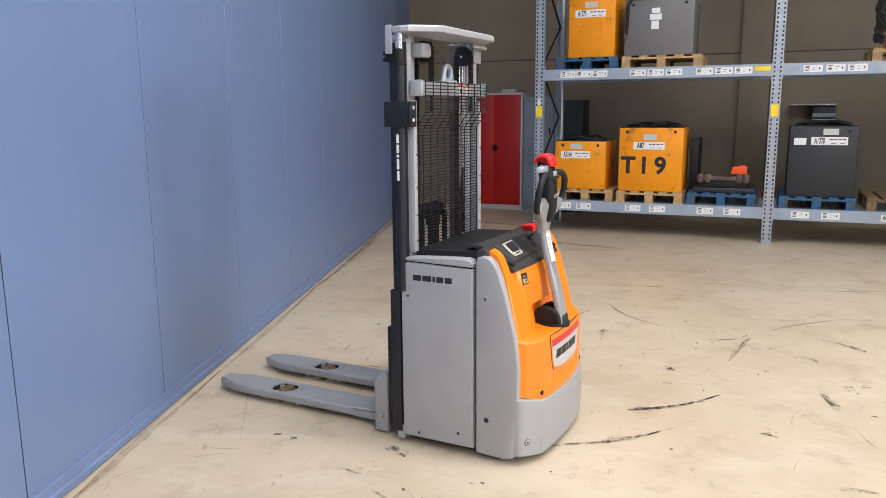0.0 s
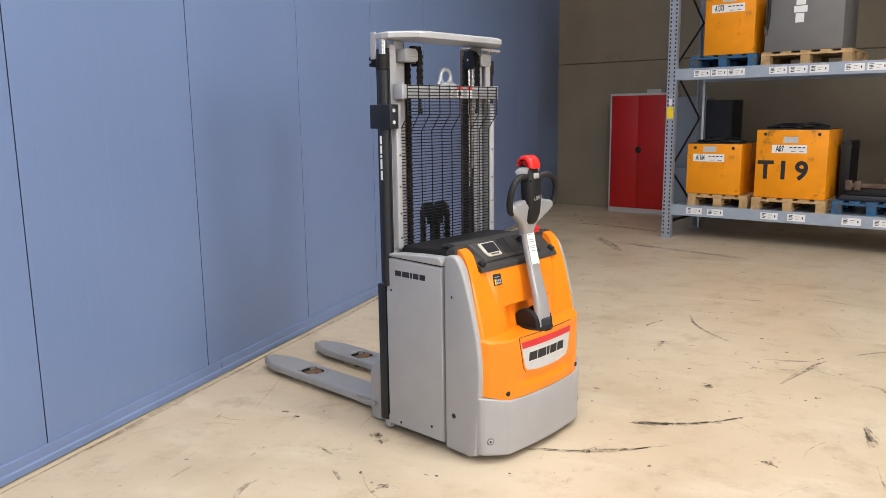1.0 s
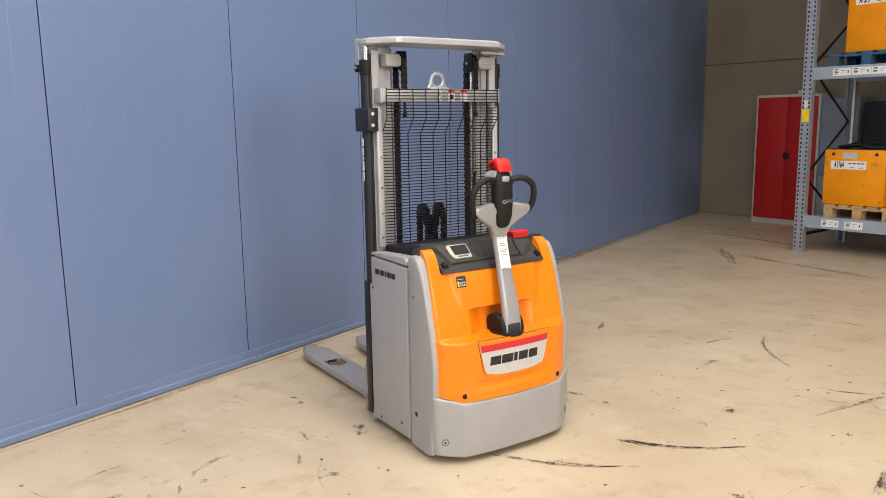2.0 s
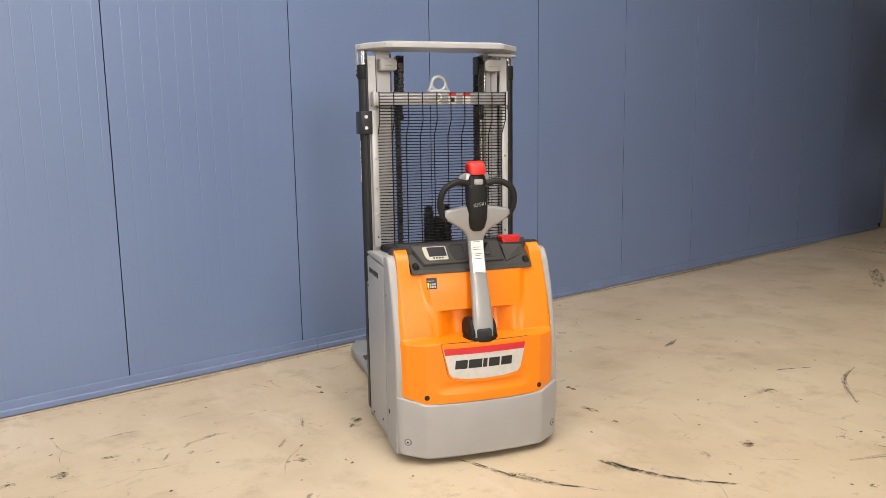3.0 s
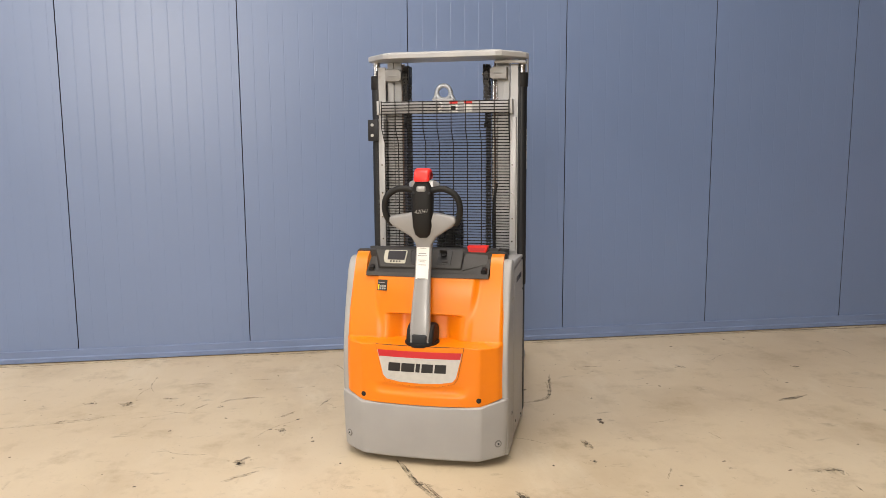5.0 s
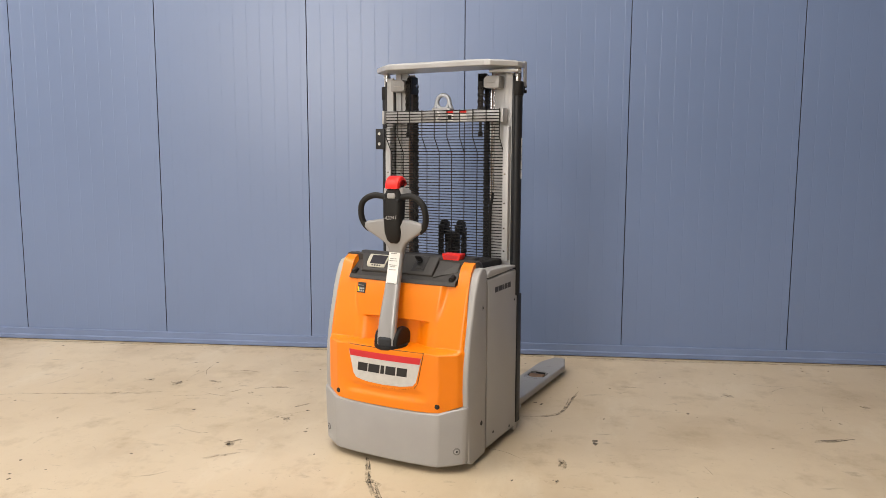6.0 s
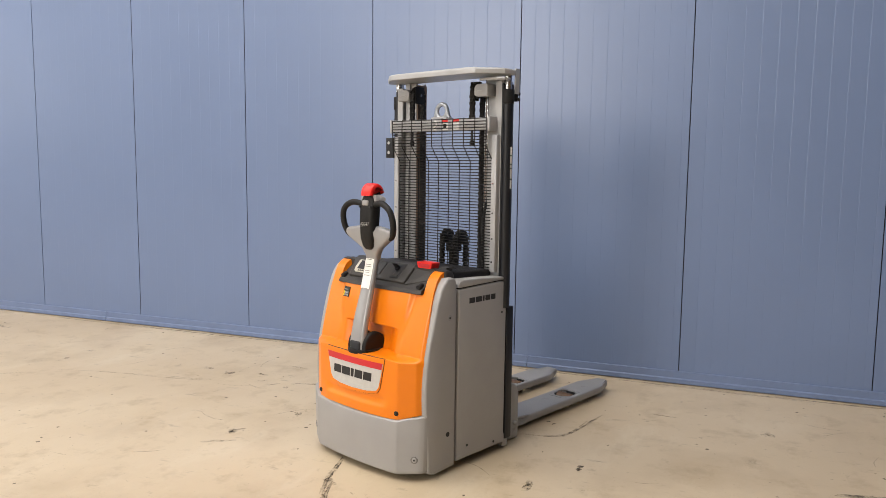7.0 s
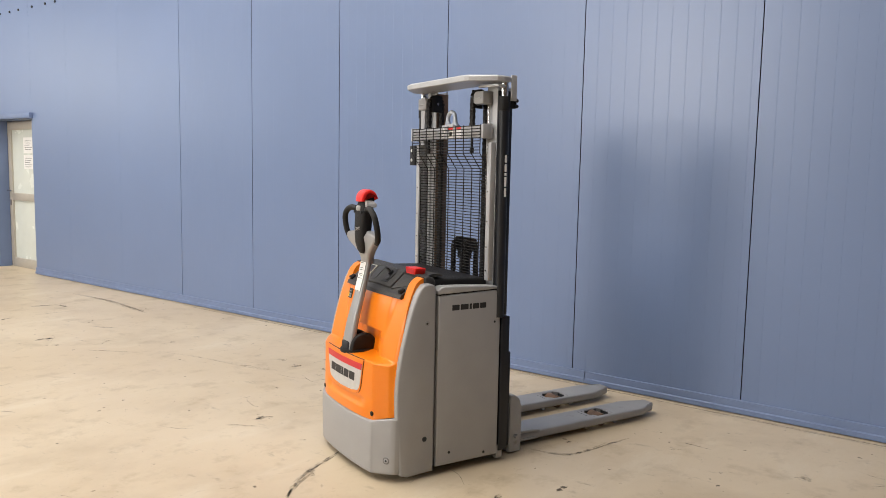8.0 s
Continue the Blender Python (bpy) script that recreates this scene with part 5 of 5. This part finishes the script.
handle_rose = part("handle", C((0.02, -0.004, 1.0), (0.02, 0.004, 1.0), 0.05, 24, bevel=0.003), DARK, cab, "black twist handle")
part("knob", B(-0.005, 0.045, -0.02, 0.0, 0.95, 1.05, bevel=0.008), DARK, handle_rose)
box = thing("carton", NW @ pose(2.02, -0.35, H2), "small pale carton lying on the red cabinet", "box")
part("carton_body", B(-0.11, 0.11, -0.08, 0.08, 0, 0.055, bevel=0.003), CABINET_GREY, box)
part("flap", B(-0.11, 0.11, -0.082, -0.08, 0.02, 0.055), CABINET_GREY, box, smooth=0)
lock = thing("locker", NW @ pose(2.55, -0.52, 0), "blue-grey steel locker with two stacked doors", "locker")
part("body", B(-0.25, 0.25, 0.012, 0.5, 0, 1.8, bevel=0.006), LOCKER, lock)
for z0, z1 in ((0.06, 0.74), (0.76, 1.77)):
    part("door", B(-0.235, 0.235, 0.0, 0.02, z0, z1, bevel=0.004), LOCKER, lock)
    part("handle", B(0.17, 0.195, -0.015, 0.0, (z0 + z1) / 2 - 0.05, (z0 + z1) / 2 + 0.05, bevel=0.004), STEEL_DARK, lock)
tall = thing("steel_locker", NW @ pose(3.05, -0.5, 0), "narrow dark grey steel locker beside the blue-grey one", "locker")
part("body", B(-0.19, 0.19, 0.012, 0.48, 0, 1.74, bevel=0.006), BATTERY_DARK, tall)
part("door", B(-0.178, 0.178, 0.0, 0.02, 0.05, 1.71, bevel=0.004), BATTERY_DARK, tall)
part("handle", B(0.125, 0.145, -0.015, 0.0, 0.9, 1.02, bevel=0.004), CHROME, tall)

# ---- recessed glazed door in the partition ----
DX = WEST - 0.17
for y0, y1, z0, z1 in ((DOOR0, DOOR0 + 0.03, 0, DOOR_H), (DOOR1 - 0.03, DOOR1, 0, DOOR_H), (DOOR0 + 0.03, DOOR1 - 0.03, DOOR_H - 0.03, DOOR_H)):
    structure("door_reveal", B(DX, WEST - 0.013, y0, y1, z0, z1), BLUE_TRIM, "blue sheet reveal of the doorway", "reveal", smooth=0)
structure("door_canopy", B(WEST + 0.001, WEST + 0.05, DOOR0 - 0.05, DOOR1 + 0.04, DOOR_H - 0.02, DOOR_H + 0.05, bevel=0.004), BLUE_TRIM, "blue drip trim above the doorway", "trim")
door = tagged(new("door_1"), "closed glazed door in a beige aluminium frame with notices", "door", "", "structure")
y0, y1 = DOOR0 + 0.032, DOOR1 - 0.032
for a, b, c, d, n in ((y0, y0 + 0.09, 0.0, 2.065, "stile"), (y1 - 0.09, y1, 0.0, 2.065, "stile"), (y0 + 0.09, y1 - 0.09, 1.95, 2.065, "rail"), (y0 + 0.09, y1 - 0.09, 0.0, 0.13, "rail"), (y0 + 0.09, y1 - 0.09, 0.955, 1.06, "rail")):
    part(n, B(DX - 0.06, DX, a, b, c, d, bevel=0.004), ALU, door, "beige aluminium profile")
FROST = material("frosted_glass", (0.62, 0.66, 0.62), 0.25, 0, 4, 0.04, 0.03)
for z0, z1 in ((0.13, 0.955), (1.06, 1.95)):
    part("pane", B(DX - 0.035, DX - 0.025, y0 + 0.085, y1 - 0.085, z0 - 0.005, z1 + 0.005), FROST, door, "frosted pale green pane", smooth=0)
for z0, z1 in ((1.62, 1.84), (1.4, 1.6)):
    nt = part("notice", B(DX - 0.025, DX - 0.0225, y0 + 0.42, y0 + 0.72, z0, z1), WHITE, door, "white paper notice", smooth=0)
    for i in range(5):
        part("print_line", B(DX - 0.0228, DX - 0.0215, y0 + 0.46, y0 + 0.66 - 0.03 * (i % 3), z1 - 0.05 - 0.03 * i, z1 - 0.044 - 0.03 * i), DASH, nt, smooth=0)
hd = part("handle", C((DX - 0.002, y0 + 0.045, 1.09), (DX + 0.05, y0 + 0.045, 1.09), 0.011, 12), CHROME, door, "steel lever handle")
part("lever", C((DX + 0.045, y0 + 0.045, 1.09), (DX + 0.045, y0 + 0.17, 1.09), 0.009, 12), CHROME, hd)
part("lock", B(DX, DX + 0.008, y0 + 0.03, y0 + 0.06, 0.88, 0.96, bevel=0.003), CHROME, door)
structure("wall_behind_door", B(WEST - 0.5, WEST - 0.26, DOOR0 - 0.3, DOOR1 + 0.3, 0, 2.4), PLAIN_WALL, "plain wall closing the doorway", "wall", smooth=0)
# row of dark bolt heads high on the partition
bolts = thing("bolt_row", pose(WEST, 0, 3.5), "row of small dark bolt heads on the blue wall", "bolts")
for y in (-6.4, -5.9, -5.3, -5.0, -4.72, -4.47, -4.1, -3.75, -3.5):
    part("bolt", C((-0.002, y, 0), (0.012, y, 0), 0.016, 10, bevel=0.003), STEEL_DARK, bolts)

# ---- marks on the floor ----


def stroke(bm, pts, width, rnd, z):
    """One uneven flat stroke along a line on the floor."""
    n, rows = len(pts), []
    for i, (x, y) in enumerate(pts):
        x0, y0 = pts[max(i - 1, 0)]
        x1, y1 = pts[min(i + 1, n - 1)]
        d = Vector((x1 - x0, y1 - y0, 0)).normalized()
        side = Vector((-d.y, d.x, 0))
        w = width * math.sin(math.pi * (0.06 + 0.88 * i / (n - 1))) ** 0.7
        rows.append([bm.verts.new(Vector((x, y, z)) + side * w * (e + rnd.uniform(-0.25, 0.25))) for e in (-0.5, 0.5)])
    for A, D in zip(rows, rows[1:]):
        bm.faces.new((A[0], D[0], D[1], A[1]))


def ribbon(points, width, seed):
    """A rubbed mark: one faint body and many thin broken strokes along the same line."""
    rnd = random.Random(seed)
    pts = spline(points, 10)
    bm, n = bmesh.new(), len(pts)
    stroke(bm, pts, width * 0.55, rnd, 0.0011)
    for k in range(int(5 + width * 120)):
        a = rnd.randrange(0, max(n - 4, 1))
        b = min(n, a + rnd.randint(4, max(5, n // 2)))
        off, ang = rnd.uniform(-0.5, 0.5) * width, rnd.uniform(-0.06, 0.06)
        c = pts[a]
        sub = [(x + off * 0.7 - ang * (y - c[1]), y + off * 0.7 + ang * (x - c[0])) for x, y in pts[a:b]]
        stroke(bm, sub, rnd.uniform(0.12, 0.3) * width, rnd, 0.0012 + 0.00004 * k)
    bmesh.ops.recalc_face_normals(bm, faces=bm.faces)
    return bm


def patch(bm, x, y, r, rnd, z):
    a0, e = rnd.random() * 3, rnd.uniform(0.35, 0.9)
    vs = []
    for q in range(12):
        a = 2 * math.pi * q / 12
        k = r * (1 + rnd.uniform(-0.4, 0.3))
        px, py = k * math.cos(a), k * e * math.sin(a)
        vs.append(bm.verts.new((x + px * math.cos(a0) - py * math.sin(a0), y + px * math.sin(a0) + py * math.cos(a0), z)))
    bm.faces.new(vs)


def blot(x, y, r, seed):
    rnd = random.Random(seed)
    bm = bmesh.new()
    patch(bm, x, y, r * (0.62 if r > 0.02 else 1), rnd, 0.0011)
    if r > 0.02:
        for k in range(9):
            patch(bm, x + rnd.gauss(0, 0.5) * r, y + rnd.gauss(0, 0.5) * r, r * rnd.uniform(0.08, 0.3), rnd, 0.0012 + 0.00004 * k)
    bmesh.ops.recalc_face_normals(bm, faces=bm.faces)
    return bm


RUBBER_NORTH = [
    ([(0.61, 4.01), (0.77, 4.02), (0.94, 4.1), (1.13, 4.24)], 0.06, 0), ([(0.44, 3.59), (0.59, 3.64), (0.8, 3.76)], 0.025, 0), ([(0.16, 3.5), (0.34, 3.55)], 0.012, 0),
    ([(1.26, 5.31), (1.42, 5.32), (1.54, 5.36)], 0.035, 0), ([(1.32, 5.12), (1.45, 5.14)], 0.02, 1), ([(0.74, 6.31), (0.81, 5.99), (0.98, 5.72), (1.05, 5.63)], 0.03, 0),
    ([(1.34, 4.85), (1.55, 5.27), (1.63, 5.39)], 0.05, 1), ([(1.73, 5.51), (2.01, 5.71), (2.41, 5.91), (2.7, 5.92)], 0.035, 1), ([(2.1, 5.37), (2.22, 5.24), (2.29, 5.11)], 0.05, 0),
]
RUBBER_NORTH_MORE = [
    ([(1.78, 4.97), (1.86, 4.96), (1.9, 4.87)], 0.05, 1), ([(1.84, 3.99), (1.9, 3.98)], 0.03, 0), ([(1.69, 3.84), (1.69, 3.68), (1.7, 3.58)], 0.01, 0),
    ([(1.71, 4.31), (1.73, 4.08)], 0.05, 1), ([(1.35, 3.17), (1.44, 3.16), (1.52, 3.14)], 0.05, 1), ([(1.7, 6.42), (1.8, 5.98)], 0.012, 1),
    ([(1.18, 7.64), (1.58, 7.7), (1.83, 7.71)], 0.02, 1), ([(1.13, 6.96), (1.32, 6.95)], 0.025, 0), ([(1.7, 4.31), (1.71, 4.05)], 0.05, 1),
]
RUBBER_MIDDLE = [
    ([(-0.85, 2.54), (-0.89, 2.61), (-0.91, 2.7), (-0.9, 2.79)], 0.04, 1), ([(-0.97, 2.19), (-0.97, 2.28)], 0.05, 1), ([(-1.25, 2.27), (-1.23, 2.43)], 0.025, 1),
    ([(-1.27, 2.65), (-1.26, 2.8)], 0.015, 1), ([(-0.66, 1.68), (-0.69, 1.74)], 0.03, 0), ([(-0.65, 1.66), (-0.68, 1.8), (-0.73, 1.97)], 0.012, 1),
    ([(-0.76, 2.41), (-0.84, 2.47)], 0.02, 1), ([(-0.67, 3.11), (-0.83, 3.19)], 0.02, 1), ([(-0.53, 2.89), (-0.62, 2.98)], 0.03, 1),
    ([(-0.53, 3.31), (-0.62, 3.43)], 0.08, 1), ([(-0.32, 5.79), (-0.35, 5.9), (-0.39, 6.02)], 0.04, 0), ([(0.45, 5.86), (0.48, 5.95), (0.56, 6.08)], 0.03, 0),
]
RUBBER_MIDDLE_MORE = [
    ([(0.6, 5.36), (0.6, 5.49), (0.66, 5.49)], 0.05, 1), ([(0.59, 3.99), (0.7, 4.0), (0.79, 4.03)], 0.07, 0), ([(1.12, 5.21), (1.18, 5.19)], 0.015, 0),
    ([(0.07, 5.14), (0.17, 5.16)], 0.01, 0), ([(0.76, 5.47), (0.83, 5.46)], 0.01, 0), ([(0.07, 4.46), (0.19, 4.45)], 0.06, 1),
    ([(0.46, 4.75), (0.57, 4.68)], 0.01, 0),
]
RUBBER_SOUTH = [
    ([(-0.06, -0.29), (-0.19, -0.25)], 0.06, 0), ([(-0.75, -1.87), (-0.97, -1.78), (-1.0, -1.6)], 0.05, 0), ([(-0.56, -1.39), (-0.9, -1.34)], 0.02, 1),
    ([(-0.23, -1.37), (-0.36, -1.4)], 0.04, 0), ([(-0.64, -0.49), (-0.77, -0.23)], 0.03, 1), ([(-0.15, 0.37), (-0.34, 0.67)], 0.025, 1),
    ([(-0.5, 0.82), (-0.58, 1.16), (-0.63, 1.52), (-0.66, 1.81), (-0.73, 1.98)], 0.012, 0), ([(-1.45, -2.35), (-1.46, -1.51), (-1.34, -0.68)], 0.08, 1), ([(0.15, 3.49), (0.28, 3.52), (0.43, 3.56), (0.6, 3.63), (0.71, 3.71)], 0.035, 0),
]
RUBBER_SOUTH_MORE = [
    ([(0.26, 2.68), (0.16, 2.86)], 0.03, 1), ([(-0.54, 4.26), (-0.59, 4.45), (-0.76, 4.53), (-0.93, 4.57), (-1.05, 4.61)], 0.03, 0), ([(-1.18, 4.89), (-1.17, 5.04)], 0.02, 1),
    ([(0.98, 1.45), (0.93, 1.54)], 0.02, 0),
]
FAR_MARKS = [
    ([(-0.17, 8.99), (-0.4, 9.5), (-0.59, 9.93)], 0.12, 1),
    ([(-0.3, 9.6), (0.3, 9.3), (1.2, 8.9)], 0.1, 1),
    ([(-1.5, 11.2), (-0.7, 11.0), (0.1, 10.6)], 0.06, 0),
    ([(1.6, 7.2), (2.4, 6.9), (3.4, 6.9)], 0.03, 1),
]
WALL_DUST = [
    ([(-1.87, 2.3), (-1.86, 3.4), (-1.87, 4.4)], 0.05, 2), ([(-1.87, 4.2), (-1.86, 5.6), (-1.87, 7.0)], 0.05, 2), ([(-1.87, -1.0), (-1.86, 0.6), (-1.87, 2.4)], 0.045, 2), ([(-1.86, 6.8), (-1.85, 9.0), (-1.86, 11.5)], 0.1, 2),
]
for i, (pts, w, kind) in enumerate(RUBBER_NORTH_MORE + RUBBER_NORTH + RUBBER_MIDDLE + RUBBER_MIDDLE_MORE + RUBBER_SOUTH + RUBBER_SOUTH_MORE + FAR_MARKS + WALL_DUST):
    part("scuff", ribbon(pts, w, 40 + i), (SCUFF, SMEAR, EDGE_DIRT)[kind], floor, "", smooth=0)
BLOTS_NORTH = [
    (1.91, 4.42, 0.05, 0), (2.0, 4.43, 0.035, 0), (0.93, 4.66, 0.035, 0), (1.23, 3.71, 0.055, 0), (1.51, 4.67, 0.03, 0), (1.33, 5.25, 0.03, 0),
    (1.14, 8.16, 0.03, 0), (1.88, 6.82, 0.03, 0), (0.95, 6.97, 0.025, 0), (0.46, 3.6, 0.03, 0), (0.61, 5.45, 0.05, 1), (-0.92, 1.98, 0.05, 0),
    (-0.34, 2.92, 0.05, 0), (0.06, 2.75, 0.07, 0), (-0.96, 1.77, 0.035, 0), (-0.84, 2.32, 0.03, 1), (-0.77, 2.55, 0.03, 1), (-1.11, 3.47, 0.024, 2),
    (-1.21, 3.51, 0.02, 2), (-1.07, 5.54, 0.06, 1), (-0.94, 6.3, 0.04, 0), (0.78, 5.25, 0.03, 0), (0.94, 4.66, 0.05, 0),
]
BLOTS_SOUTH = [
    (0.87, 4.41, 0.05, 1), (1.2, 5.11, 0.035, 0), (0.04, 6.38, 0.035, 1), (-0.2, 4.64, 0.02, 2), (0.33, 4.42, 0.022, 2), (0.43, 5.03, 0.014, 2),
    (-0.2, 3.08, 0.012, 2), (-0.08, 0.01, 0.06, 1), (-0.76, 0.62, 0.035, 0), (-1.01, 0.6, 0.04, 1), (-0.96, 1.79, 0.035, 0), (-0.92, 2.01, 0.05, 0),
    (-0.77, 4.37, 0.018, 2), (-0.8, 4.33, 0.014, 2), (-0.16, 4.64, 0.02, 2), (-0.55, 4.72, 0.014, 2), (0.43, 3.56, 0.04, 0), (-1.3, 12.0, 0.07, 0),
    (-0.9, 11.6, 0.06, 0), (-0.66, 11.88, 0.07, 0), (-0.29, 11.66, 0.06, 0), (-1.1, 11.4, 0.05, 0), (-0.5, 11.3, 0.06, 0),
]
for i, (x, y, r, kind) in enumerate(BLOTS_NORTH + BLOTS_SOUTH):
    part("spot", blot(x, y, r, 90 + i), (SCUFF, SMEAR, SPOT)[kind], floor, "", smooth=0)
rnd = random.Random(5)
for i in range(260):
    x, y = rnd.uniform(-1.8, 2.6), rnd.uniform(-1.5, 8.5)
    if rnd.random() < 0.7:
        part("spot", blot(x, y, rnd.uniform(0.005, 0.013), 300 + i), SPOT, floor, "", smooth=0)
    else:
        a, ln = rnd.uniform(0, 6.28), rnd.uniform(0.04, 0.2)
        part("scratch", ribbon([(x, y), (x + ln * math.cos(a), y + ln * math.sin(a)), (x + 1.8 * ln * math.cos(a + 0.15), y + 1.8 * ln * math.sin(a + 0.15))], rnd.uniform(0.005, 0.012), 600 + i), SMEAR, floor, "", smooth=0)
# saw-cut joints in the floor slab
for x0, y0, x1, y1 in ((-1.37, 3.42, -1.66, 4.4), (-0.72, 3.4, -0.75, 3.9), (0.3, 11.1, 4.5, 9.9), (-1.9, 10.95, 0.2, 10.7)):
    part("joint", ribbon([(x0, y0), ((x0 + x1) / 2, (y0 + y1) / 2), (x1, y1)], 0.01, 7), SMEAR, floor, "", smooth=0)
